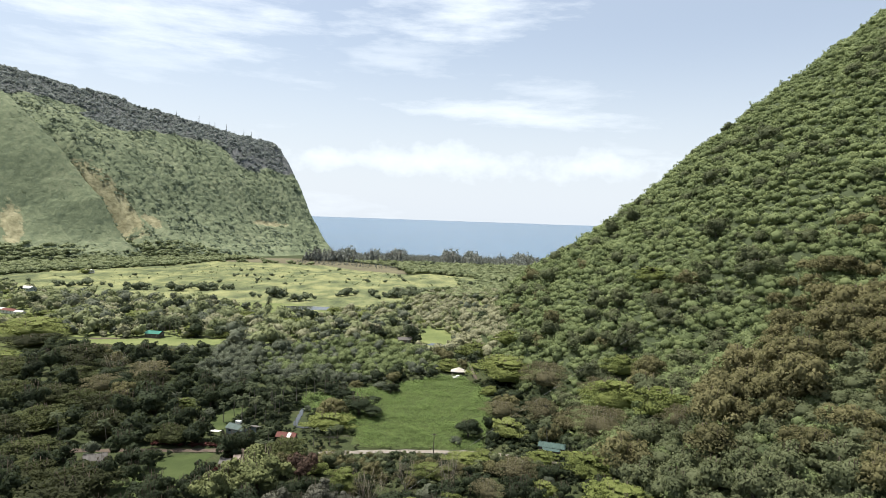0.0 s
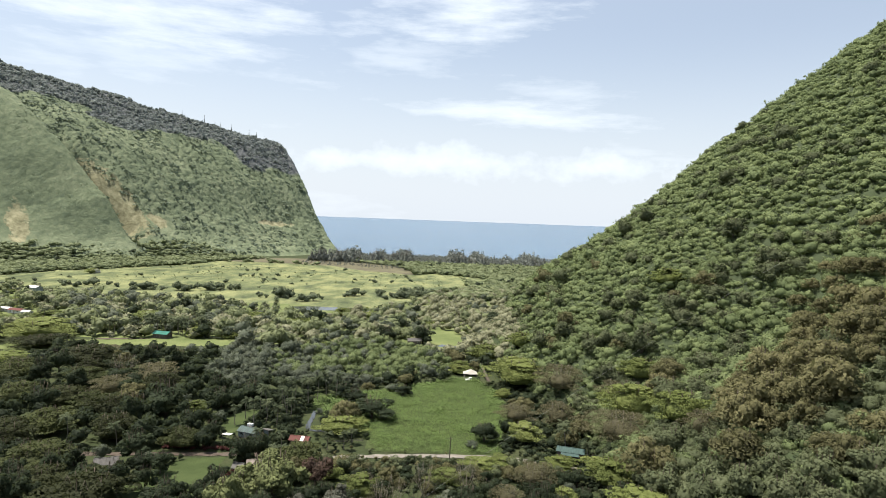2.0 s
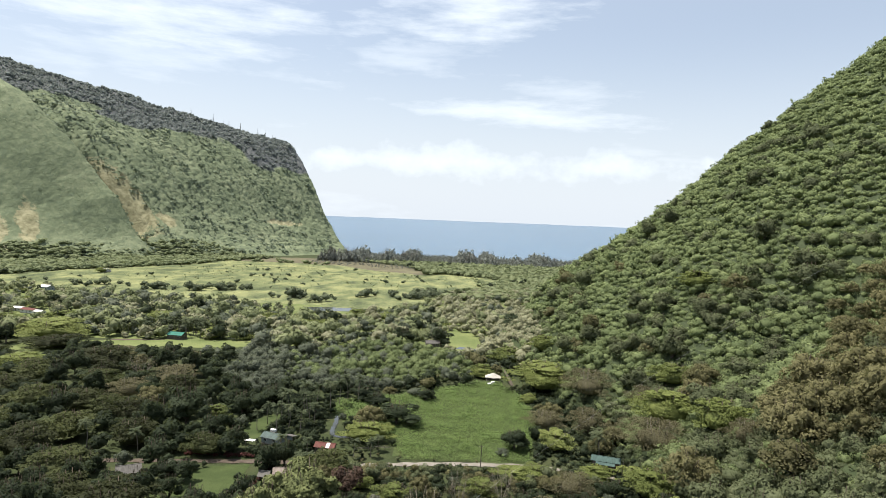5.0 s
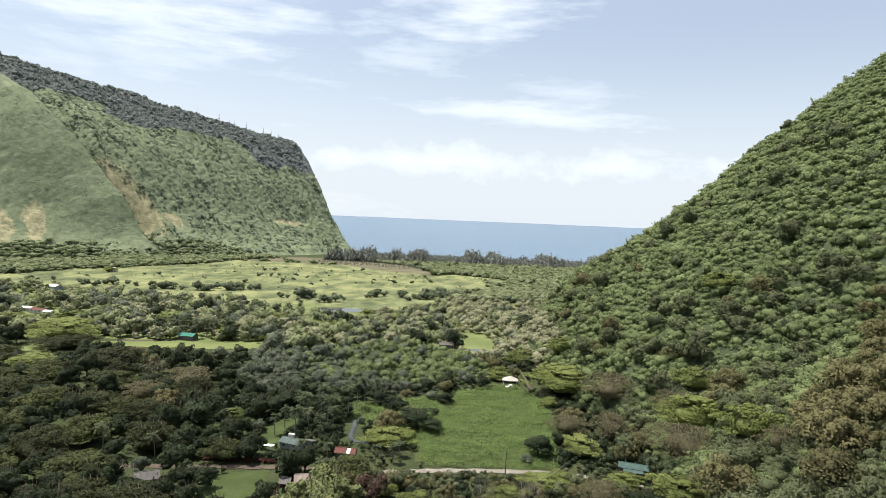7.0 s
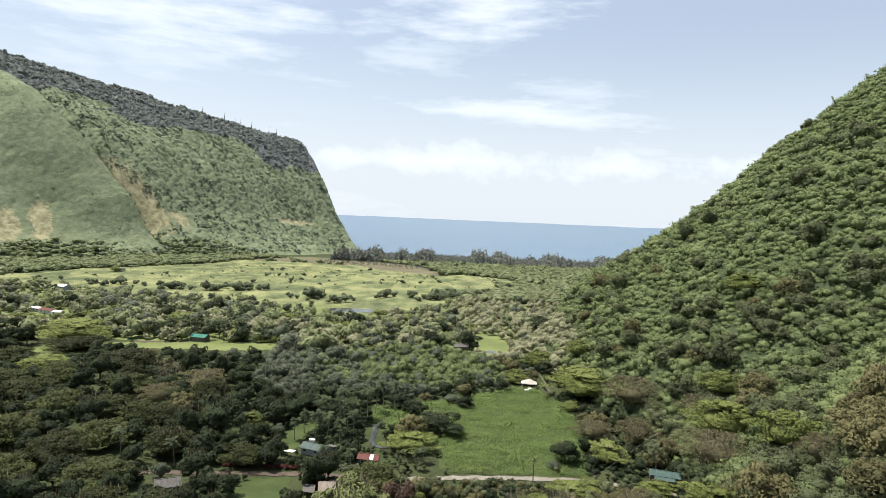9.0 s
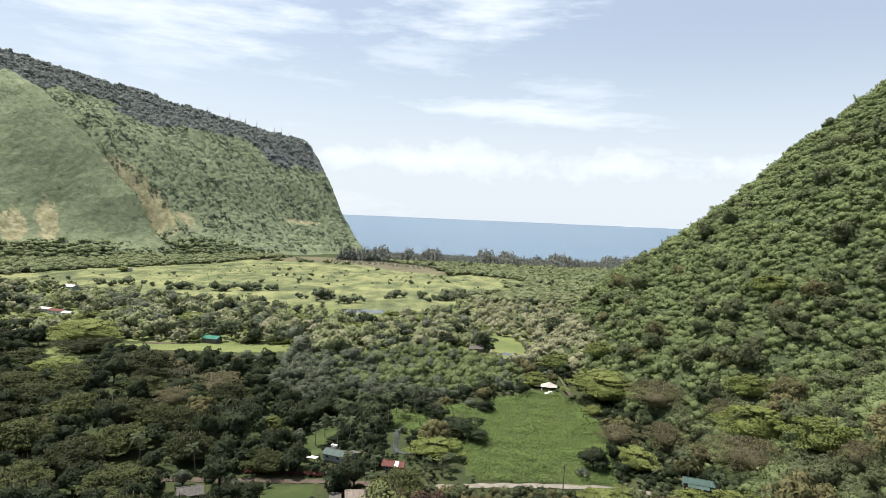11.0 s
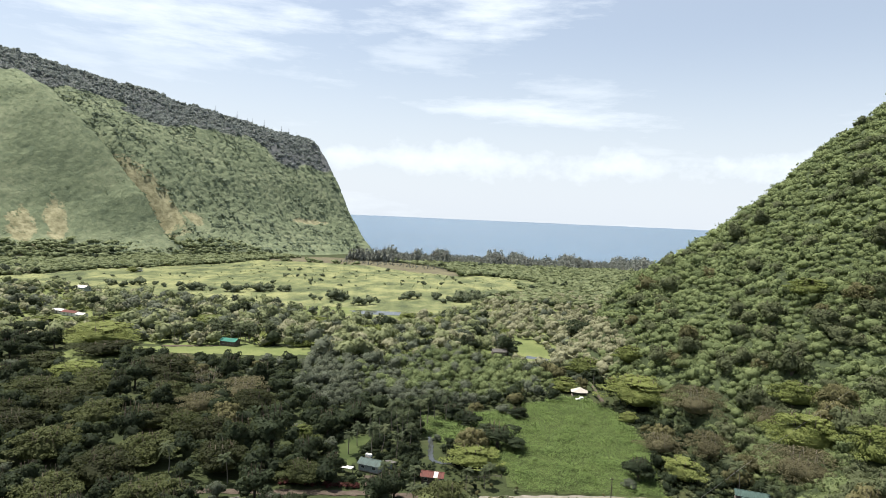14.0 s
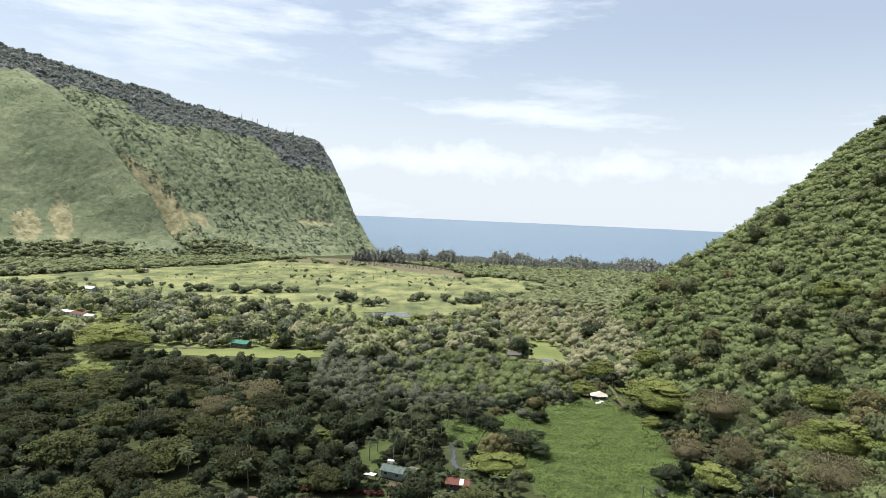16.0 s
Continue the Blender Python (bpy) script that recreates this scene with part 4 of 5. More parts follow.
                       "wide umbrella tree, shade painted into its green layered crown", "tree")
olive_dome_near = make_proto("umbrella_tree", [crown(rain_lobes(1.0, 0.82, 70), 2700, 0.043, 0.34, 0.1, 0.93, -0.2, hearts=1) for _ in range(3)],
                             [limbs(0.72, 0.6, 6, 0.04, 0.18, 0.5) for _ in range(3)], LEAF_DOME_OLIVE_SHADE, BARK,
                             "wide umbrella tree, shade painted into its olive-green layered crown", "tree")
dusty_near = make_proto("blooming_tree", [crown(round_lobes(0.7, 0.9, 24, 0.15, 0.6), 2200, 0.032, 0.8, 0.1, 0.8) for _ in range(2)],
                        [limbs(0.6, 0.4, 5, 0.03) for _ in range(2)], LEAF_BLOOM, BARK, "round tree with pale grey-green flower heads", "tree")
RAIN_EAST = ((23, 400, 12, 13), (42, 379, 10, 12), (37, 345, 19, 17), (88, 297, 10.5, 12), (76, 267, 14.5, 17), (86, 240, 12.5, 15),
             (29, 258, 9, 9), (10, 226, 8, 5.5), (56, 189, 12.4, 12), (55, 217, 10.7, 10), (18, 231, 6, 4.5), (39, 228, 6.5, 6.5),
             (52, 229, 6, 6.5), (5, 186, 4.5, 9), (114, 343, 11, 12))
RAIN_WEST = ((-2, 213, 7, 6.5), (-8, 183, 4, 8.5), (-45, 259, 11.5, 8), (-231, 485, 15, 12), (-275, 426, 24, 14), (-241, 342, 15, 10),
             (-110, 271, 6.5, 9), (-95, 560, 9, 8), (-160, 520, 10, 8), (-300, 470, 14, 11), (-330, 455, 13, 11), (-470, 830, 9, 8))
for x, y, R, H in RAIN_EAST + RAIN_WEST:
    stand(rain_big if R > 14 else rain_near, x, y, R, H, 1.0, "rain trees of the valley floor")
# Umbrella trees in the darkened leaves, standing for shade over the left valley.
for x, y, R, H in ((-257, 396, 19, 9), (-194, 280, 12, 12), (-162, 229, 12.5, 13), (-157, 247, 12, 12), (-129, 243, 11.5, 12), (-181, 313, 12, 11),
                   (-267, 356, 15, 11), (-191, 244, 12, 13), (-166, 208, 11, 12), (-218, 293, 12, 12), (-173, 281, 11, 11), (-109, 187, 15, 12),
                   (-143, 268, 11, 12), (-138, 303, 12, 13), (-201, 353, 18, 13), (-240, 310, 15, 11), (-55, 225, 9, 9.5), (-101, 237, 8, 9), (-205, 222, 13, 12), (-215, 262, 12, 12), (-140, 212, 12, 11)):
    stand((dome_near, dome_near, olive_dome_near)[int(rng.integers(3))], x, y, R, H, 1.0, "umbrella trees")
for x, y, R, H in ((55, 316, 15.5, 16), (29, 281, 9.5, 10), (47, 280, 10, 12), (66, 250, 15, 14), (73, 291, 8, 12), (86, 222, 7, 11), (28, 215, 8.7, 8.5), (17, 197, 6.5, 8),
                   (-150, 322, 14, 12), (-205, 378, 12, 7), (-161, 300, 10, 11)):
    stand(seed_big if R > 14 else seed_near, x, y, R, H, 1.0, "half-bare trees")
for x, y, R, H in ((-10, 201, 6, 10), (4, 207, 8, 9), (-20, 189, 9, 10), (-170, 330, 10, 11)):
    stand(bare_near, x, y, R, H, 0.85, "half-bare trees")
stand(yellow_near, -57, 199, 13, 15, 0.75)
stand(yellow_near, -66, 187, 9, 13, 0.75)
for x, y, R, H in ((-35, 186, 6.5, 10), (-25, 179, 5.5, 10), (-46, 181, 6, 10)):
    stand(dusty_near, x, y, R, H, 0.7)
stand(red_near, -44, 207, 7, 9.5, 0.62)
for x, y, R, H in ((74, 219, 7.5, 11), (66, 197, 7, 11), (71, 183, 6.5, 11), (80, 177, 7.5, 12), (86, 167, 6.5, 11), (96, 167, 7.2, 12), (102, 155, 7, 11), (77, 190, 6, 10), (88, 178, 6, 10), (62, 205, 6, 10),
                   (91, 309, 8, 13), (50, 356, 8, 13), (60, 345, 7, 12), (70, 325, 7, 12)):
    stand(hill_near, x, y, R, H, 0.62, "trees of the hillside")
# The last two draw a shaded tree group with the darkened leaves.
for x, y, R, H in ((-118, 261, 12, 16), (-44, 441, 8, 12), (-19, 447, 9, 12), (-128, 256, 8, 13), (-171, 262, 8, 14), (-99, 214, 5, 7), (-98, 201, 4.5, 7),
                   (-103, 250, 6, 10), (-92, 243, 4.5, 8), (-80, 197, 3.2, 5), (-112, 224, 7, 10), (44, 513, 15, 15), (58, 520, 13, 14)):
    stand(broad_near, x, y, R, H, 0.62)
# Big round shrubs, drawn with the broadleaf tree for its darker colour.
for x, y, R, H in ((-35, 278, 10.5, 8.5), (13, 255, 7.5, 7.5), (-46, 302, 7, 6), (-54, 312, 7, 6), (-24, 316, 6, 5)):
    stand(broad_near, x, y, R, H, 0.62)
for x, y, R, H in ((8, 247, 4, 4), (-40, 290, 5, 4), (-30, 322, 6, 5)):
    stand(shrub_near, x, y, R, H, 0.75)

palm_spots = [(-62, 309, 12), (45, 257, 10), (43, 246, 11), (-70, 286, 13), (-81, 275, 13), (-81, 260, 12), (-55, 308, 12), (-75, 283, 14), (-77, 291, 13),
              (-66, 290, 14), (-72, 276, 12), (-85, 284, 11), (-68, 268, 10), (-72, 262, 9), (-64, 238, 7), (-74, 240, 7), (50, 236, 8),
              (-64, 226, 6.5), (-61, 227, 6), (-47, 240, 6.5), (-41, 241, 6.5), (-39, 247, 6), (-147, 240, 10), (-125, 234, 9), (-90, 264, 8), (-78, 268, 10), (22, 376, 10), (-88, 272, 9), (-63, 300, 12)]
for i in range(46):
    palm_spots.append((-236 + i * 1.35 + rng.uniform(-3, 3), 437 + i * 0.28 + rng.uniform(-4, 24), rng.uniform(7.5, 12)))
for i in range(24):
    palm_spots.append((rng.uniform(-330, -120), rng.uniform(455, 560), rng.uniform(9, 13)))
for x, y, h in palm_spots:
    b = plant(palm_near[int(rng.integers(3))], x, y, float(land_z(x, y)) + h * 0.93, h / 9.2 * 0.45 + 0.4, rng.uniform(0, 360), (rng.uniform(-5, 5), rng.uniform(-5, 5)), 1.0, "coconut palms")
    b.scale = (b.scale[0], b.scale[1], h * 0.93 / 8.6 if h > 8 else b.scale[2])
    taken.append((x, y, 2.5 if y > 400 else 2.2))

# pines along the crest of the cliff
for x, y, h in ((-651, 1534, 14), (-612, 1572, 17), (-590, 1584, 12), (-580, 1592, 15), (-556, 1606, 18), (-520, 1632, 16), (-503, 1640, 16), (-487, 1652, 13), (-540, 1618, 10)):
    plant(pine_near[0], x, y, float(cliff_relief(np.array([x]), np.array([y]))[0]) - 1, h, rng.uniform(0, 360), group="pines on the ridge")

# ---- woods and brush ----
def free(x, y, grow=0.0):
    ok = np.ones(len(x), bool)
    for tx, ty, tr in taken:
        ok &= (x - tx) ** 2 + (y - ty) ** 2 > (tr + grow) ** 2
    for tx, ty, tr in HOUSES:
        ok &= (x - tx) ** 2 + ((y - ty + 0.35 * tr) * 0.8) ** 2 > tr ** 2
    return ok


def off_road(x, y):
    line = np.array([(-150, 226), (-120, 229), (-104, 230.5), (-87, 232), (-76, 233), (-62, 232.5), (-48, 232), (-35, 234.5), (-20, 237), (3, 239), (26, 238)])
    return np.abs(y - np.interp(x, line[:, 0], line[:, 1])) > np.where(x < 28, 4.0, 0)


HOUSES = [(-80, 250, 7.5), (-58, 243, 6), (-88, 245, 5), (-67, 219, 9), (-118, 216, 9), (11, 358, 9), (44, 238, 8), (-199, 438, 8), (-411, 629, 10),
          (-350, 515, 16), (-25, 444, 7), (-545, 842, 8), (-79, 240, 5), (-80, 258, 6), (-61, 268, 7), (-55, 262, 4), (4, 352, 6), (-93, 252, 6), (-95, 243, 4), (19, 352, 5), (-52, 243, 5), (-67, 210, 6), (-118, 207, 5)]
BLUE_EDGE = [(-140, 411), (-97, 412), (-46, 455), (-11, 420), (0, 385), (2, 366), (-10, 352), (-36, 335), (-55, 325), (-75, 322), (-88, 330), (-112, 312), (-130, 341)]


def pick(mask, *arrays):
    return [a[mask] for a in arrays]


# hillside: a carpet of leafy brush with darker trees standing in it
x, y = scatter(-10, 330, 140, 540, 3.7)
z = hill_z(x, y)
m = (z > 0.3) & seen(x, y) & (y < 500) & (rng.uniform(size=len(x)) < 0.97)
x, y, z = pick(m, x, y, z)
under = (y < 330) & (x < 95) & ~free(x, y, -4.0)
carpet_near = [crown(round_lobes(0.78, 0.85, 6, 0.0, 0.85), 130, 0.066, 0.5, 0.2, 0.90, hearts=2) for _ in range(9)]
carpet = [crown(round_lobes(0.78, 0.85, 5, 0.0, 0.9), 66, 0.100, 0.5, 0.2, 0.90, hearts=2) for _ in range(9)]
S = np.stack([x, y, z - 0.5, (3.9 + 4.3 * rng.uniform(size=len(x)) ** 1.8) * np.where(y > 410, 0.95, 1.0) * np.where(under, 0.5, 1.0) * np.maximum(0.85, 1 + 0.4 * fnoise(x, y, 13, 3, 21.0))], -1)
low = (y < 345) & (z < 95) & (x < 190)
foot = (z < 26 + 12 * np.sin(x / 13)) & (y > 385) & (rng.uniform(size=len(x)) < 0.85)
olive = low & (y < 238 + 8 * np.sin(x / 6)) & (rng.uniform(size=len(x)) < 0.8)
strew("hillside_brush", carpet_near, S[olive], LEAF_OLIVE, "olive-green brush on the lower spur", "brush")
for shapes, who in ((carpet_near, low & ~olive), (carpet, ~low & ~foot)):
    strew("hillside_brush", shapes, S[who], LEAF_BRUSH, "thick light green brush covering the hillside", "brush")
strew("hill_foot_scrub", carpet_near, S[foot], LEAF_TAN, "tan and grey-green scrub at the foot of the hill", "brush")

x, y = scatter(-10, 330, 140, 540, 8.6)
z = hill_z(x, y)
clumpy = fnoise(x, y, 34, 3, 6.0)
spur = (x + 3 * np.sin(y / 5) > np.interp(y, [150, 160, 170, 181, 199, 211, 225, 245, 275, 300], [114, 114, 103, 92, 86, 89, 97, 115, 136, 165])) & (y < 292)
m = (z > 1.5) & seen(x, y) & free(x, y, -1.0) & (y < 492) & ((z > 22) | (y < 390) | (rng.uniform(size=len(x)) < 0.3)) & (spur & (rng.uniform(size=len(x)) < 0.8) | ~spur & (clumpy + rng.uniform(-0.5, 0.5, len(x)) > np.where(y < 345, -0.02, 0.10) + 0.0016 * z + 0.003 * np.maximum(0, y - 380)))
x, y, z, spur = pick(m, x, y, z, spur)
dry = np.where(spur, rng.uniform(size=len(x)) < 0.92, (rng.uniform(size=len(x)) < 0.12) & (z < 60))
size = rng.uniform(6.0, 10.0, len(x)) * np.where(rng.uniform(size=len(x)) < 0.3, 1.4, 1.0)
near = (y < 345) & (x < 175)
for kind, protos, who in (("hillside_tree", hill_near, ~dry), ("dry_hillside_tree", brown_near, dry)):
    idx = np.where(who & near)[0][:290]
    for i in idx:
        plant(protos[int(rng.integers(len(protos)))], x[i], y[i], z[i] - 0.6, size[i] * (1.15 if kind[0] == "d" else 1.0), rng.uniform(0, 360),
              (rng.uniform(-6, 6), rng.uniform(-12, -2)), rng.uniform(0.8, 1.05), "trees of the hillside")
    rest = np.setdiff1d(np.where(who)[0], idx)
    strew("dry_hillside_woods" if kind[0] == "d" else "hillside_woods", hill_mid, np.stack([x, y, z - 0.8, size], -1)[rest],
          LEAF_BROWN if kind[0] == "d" else LEAF_OLIVE,
          "olive-brown trees among the brush of the hillside" if kind[0] == "d" else "dark olive trees standing in the hillside brush", "woods")

# valley floor near
# umbrella trees that stand over the rest
x, y = scatter(-400, 100, 160, 420, 19)
m = seen(x, y) & ~clear(x, y) & free(x, y, 6.0) & off_road(x, y) & ((y < 355) | (x < -290)) & (hill_z(x, y) < 12) & ~in_poly(x, y, BLUE_EDGE) & (x < -88) & (y > 172)
for a, b in zip(x[m], y[m]):
    # Only the shade-dark kinds grow here, in place of a cast cloud shadow.
    if rng.uniform() < 0.7:
        stand(broad_near, a, b, rng.uniform(5.5, 8.5), rng.uniform(9, 13), 0.62, "trees of the valley floor")
    else:
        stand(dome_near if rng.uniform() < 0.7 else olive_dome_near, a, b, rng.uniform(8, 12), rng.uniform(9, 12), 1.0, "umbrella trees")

x, y = scatter(-420, 130, 148, 408, 8.2)
z = land_z(x, y)
m = seen(x, y) & ~clear(x, y) & free(x, y, 1.0) & off_road(x, y) & (hill_z(x, y) < 1.5) & ~in_poly(x, y, BLUE_EDGE)
m &= ~((np.abs(x + 79) < 5) & (y > 228) & (y < 250)) 
m &= ~((y > 392) & (y < 432) & (x > -300) & (x < -137))
x, y, z = pick(m, x, y, z)
roll = rng.uniform(size=len(x))
size = rng.uniform(5.5, 10.5, len(x)) * np.where(x > 10, 0.78, 1.0) * np.where((x > -48) & (x < 34) & (y > 205) & (y < 222), 0.6, 1.0) * np.where((x > -48) & (x < 34) & (y >= 222) & (y < 244), 0.36, 1.0)
size *= np.where((y > 352) & (y < 400) & (x > -290) & (x < -137), 0.85, 1.0)
size *= np.where((x > -64) & (x < -27) & (y > 236) & (y < 262), 0.35, 1.0)
size *= np.where((x > -92) & (x < -52) & (y > 236) & (y < 315), 0.5, 1.0)
# West of x = -60 more darkened trees, standing for cloud shade there.
kinds = np.where((roll < 0.62) | (x < -60) & (roll < 0.88), 0, np.where(roll < 0.72, 1, np.where(roll < 0.92, 2, 3)))
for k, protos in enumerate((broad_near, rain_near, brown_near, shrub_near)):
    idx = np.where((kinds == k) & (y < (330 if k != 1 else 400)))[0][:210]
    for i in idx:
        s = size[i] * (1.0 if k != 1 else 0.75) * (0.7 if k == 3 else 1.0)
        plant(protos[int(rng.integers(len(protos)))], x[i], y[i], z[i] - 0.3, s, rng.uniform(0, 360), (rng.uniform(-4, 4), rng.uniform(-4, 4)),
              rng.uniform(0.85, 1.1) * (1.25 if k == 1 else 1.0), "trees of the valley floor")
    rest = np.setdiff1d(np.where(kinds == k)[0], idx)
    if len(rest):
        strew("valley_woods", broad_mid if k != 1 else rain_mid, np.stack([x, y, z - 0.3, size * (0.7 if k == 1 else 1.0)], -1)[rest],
              (LEAF_BROAD_SHADE, LEAF_RAIN, LEAF_BROWN, LEAF_BLUE)[k],
              ("green trees of the valley floor, shade painted into their colour", "yellow-green umbrella trees of the valley floor", "olive-brown trees of the valley floor", "grey-green shrubs between the trees")[k], "woods")

# shrubs of the gardens between the houses and palms
x, y = scatter(-104, -44, 222, 306, 3.3)
m = ~in_poly(x, y, LAWN_EDGE) & ~in_poly(x, y, FIELD_EDGE) & ~in_poly(x, y, YARD_EDGE) & off_road(x, y) & (fnoise(x, y, 12, 2, 7.0) > -0.5) & ~((np.abs(x + 79) < 3.5) & (y < 247))
for hx, hy, hr in ((-80, 250.5, 6.2), (-87.6, 246.6, 3.6), (-58.4, 243.2, 5.6), (-73.6, 252.8, 3), (-82, 257.5, 2.6), (-60.5, 284, 4.2), (-60.5, 277, 4.6), (-60.5, 270, 4.6), (-60, 263, 4.4), (-54, 258, 4.2), (-47, 254, 3.4)):
    m &= (x - hx) ** 2 + (y - hy + 1.2) ** 2 > hr ** 2
x, y = pick(m, x, y)
S = np.stack([x, y, ground_z(x, y), rng.uniform(1.8, 4.2, len(x)) * np.where((x > -64) & (y < 262), 0.55, 1.0)], -1)
strew("garden_shrubs", hill_mid, S, LEAF_BROAD_SHADE, "green shrubs in the gardens by the houses, shade painted into their colour", "shrubs")

# low undergrowth between the trees at the foot of the hill
x, y = scatter(-24, 100, 206, 350, 3.1)
m = (hill_z(x, y) < 7) & ~in_poly(x, y, FIELD_EDGE) & off_road(x, y)
for hx, hy, hr in ((44.5, 237, 7), (11, 357, 8), (17, 350, 5)):
    m &= (x - hx) ** 2 + (y - hy) ** 2 > hr ** 2
x, y = pick(m, x, y)
S = np.stack([x, y, land_z(x, y) - 0.2, 1.4 + 2.4 * rng.uniform(size=len(x)) ** 2], -1)
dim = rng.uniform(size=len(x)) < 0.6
strew("undergrowth", carpet, S[dim], LEAF_BROAD_SHADE, "green undergrowth below the trees, shade painted into its colour", "undergrowth")
strew("undergrowth", carpet, S[~dim], LEAF_OLIVE, "olive-green undergrowth below the trees", "undergrowth")

# grey-green thicket
x, y = scatter(-145, 10, 300, 460, 4.6)
m = in_poly(x, y, BLUE_EDGE) & free(x, y, 0)
x, y = pick(m, x, y)
near = np.where(y < 345)[0][:200]
size = (3.2 + 5.4 * rng.uniform(size=len(x)) ** 2) * (1 + 0.25 * fnoise(x, y, 22, 2, 4.0))
for i in near:
    plant(shrub_near[int(rng.integers(4))], x[i], y[i], float(ground_z(x[i], y[i])), size[i], rng.uniform(0, 360), (0, 0), rng.uniform(0.8, 1.2), "shrubs of the thicket")
rest = np.setdiff1d(np.arange(len(x)), near)
S = np.stack([x, y, ground_z(x, y), size], -1)
# Lighter leaves increase to the right, painting sun there against cloud shade left.
light = rng.uniform(size=len(x)) < np.clip((x + 110 + 14 * fnoise(x, y, 30, 2, 3.0)) / 60, 0.04, 0.85)
strew("shrub_thicket", shrub_mid, S[[i for i in rest if not light[i]]], LEAF_BLUE, "dense grey-green thicket of tall shrubs", "shrubs")
strew("shrub_thicket", shrub_mid, S[[i for i in rest if light[i]]], LEAF_BRUSH, "thicket shrubs in a lighter green that paints sun on them", "shrubs")

# scrub along the road
x, y = scatter(-50, 36, 219, 243, 3.0)
edge = np.interp(x, [-50, -20, 3, 36], [232, 237, 239, 238])
m = (np.abs(y - edge) > 2.1) & (y < edge + 4) & free(x, y, -1) & (fnoise(x, y, 9, 2, 1.0) > -0.25) & ~in_poly(x, y, FIELD_EDGE)
x, y = pick(m, x, y)
roll = rng.uniform(size=len(x))
S = np.stack([x, y, ground_z(x, y), np.where(y > 231, rng.uniform(0.9, 2.0, len(x)), rng.uniform(1.8, 4.0, len(x))) * np.where((x > 4) | (x < -34), 1.35, 1.0)], -1)
strew("roadside_scrub", hill_mid, S[roll < 0.5], LEAF_OLIVE, "low olive scrub along the dirt road", "shrubs")
strew("roadside_scrub", hill_mid, S[roll >= 0.5], LEAF_BROWN, "low olive-brown scrub along the dirt road", "shrubs")

# valley floor in the middle distance
x, y = scatter(-720, 330, 405, 780, 8.0)
m = seen(x, y) & ~in_poly(x, y, BLUE_EDGE) & ~((y < 432) & (x > -300) & (x < -137)) & ~clear(x, y) & free(x, y, 0) & (hill_z(x, y) < 3) & (cliff_z(x, y) < 4) & ~((x > -155) & (x < -100) & (y > 556) & (y < 612))
x, y = pick(m, x, y)
z = ground_z(x, y)
size = (6.0 + 9.0 * rng.uniform(size=len(x)) ** 2) * np.where(y > 590, 0.8, 1.0) * np.where(x > -100, 0.85, 1.0) * np.where((x > -385) & (x < -290) & (y > 440) & (y < 506), 0.45, 1.0) * np.where((x > -450) & (x < -390) & (y > 560) & (y < 625), 0.5, 1.0) * np.where((x > -185) & (x < -85) & (y > 520) & (y < 600), 0.6, 1.0)
tan = (x > -30) & (rng.uniform(size=len(x)) < 0.75) | (rng.uniform(size=len(x)) < 0.28)
um = ~tan & ((rng.uniform(size=len(x)) < 0.12) & (z < 60))
gre = ~tan & ~um & (rng.uniform(size=len(x)) < 0.3)
rest = ~tan & ~um & ~gre
S = np.stack([x, y, z - 0.6, size], -1)
wide_mid = [crown(round_lobes(0.66, 1.0, 9, 0.1, 0.9), 110, 0.100, 0.4, 0.2, 0.94, hearts=4) for _ in range(8)]
pale = rest & (rng.uniform(size=len(x)) < 0.88)
strew("valley_woods", wide_mid, S[rest & ~pale], LEAF_BROAD_SHADE, "dark green trees between the fields", "woods")
strew("valley_woods", wide_mid, S[pale], LEAF_MID_HAZE, "leafy mid-green trees between the fields, paled by painted haze", "woods")
strew("valley_woods", wide_mid, S[gre], LEAF_BLUE, "grey-green trees between the fields", "woods")
strew("valley_woods", rain_mid, S[um] * [1, 1, 1, 0.72], LEAF_RAIN, "yellow-green umbrella trees between the fields", "woods")
strew("brown_scrub", wide_mid, S[tan] * [1, 1, 1, 0.85], LEAF_TAN, "tan and olive scrub trees at the foot of the hill", "woods")

# bushes standing in the pasture
spots = []
for cx, cy, w, n in ((-330, 690, 16, 7), (-296, 700, 14, 6), (-262, 705, 22, 12), (-190, 668, 22, 9), (-150, 650, 20, 8), (-108, 708, 9, 5), (-60, 698, 20, 10), (-36, 720, 16, 9),
                     (-330, 1000, 40, 5), (-180, 960, 60, 6), (-80, 900, 40, 5), (-420, 700, 30, 6), (-480, 745, 30, 6), (-250, 780, 26, 4), (-200, 800, 30, 4), (-380, 720, 18, 3), (-230, 860, 60, 6), (-120, 850, 50, 5), (-300, 900, 60, 5), (-420, 800, 40, 3)):
    for _ in range(n):
        spots.append((cx + rng.normal(0, w * 0.7), cy + rng.normal(0, 8 if cy < 740 else 22), 0.05, (4.0 + 8.0 * rng.uniform() ** 1.5) * (1.2 if cy < 740 else 0.6)))
for px_, py_, pz_, ps_ in spots:
    plant(bush_near[int(rng.integers(4))], px_, py_, pz_, ps_, rng.uniform(0, 360), group="bushes of the pasture")

# saplings dotted over the far end of the pasture
x, y = scatter(-420, 20, 800, 1010, 15)
m = in_poly(x, y, MEADOW_EDGE) & (fnoise(x, y, 60, 2, 31.0) + rng.uniform(-0.4, 0.4, len(x)) > 0.0)
x, y = pick(m, x, y)
strew("pasture_saplings", shrub_mid, np.stack([x, y, ground_z(x, y), 1.0 + 2.2 * rng.uniform(size=len(x)) ** 2], -1), LEAF_MID_HAZE, "small grey-green saplings dotted over the pasture", "saplings")

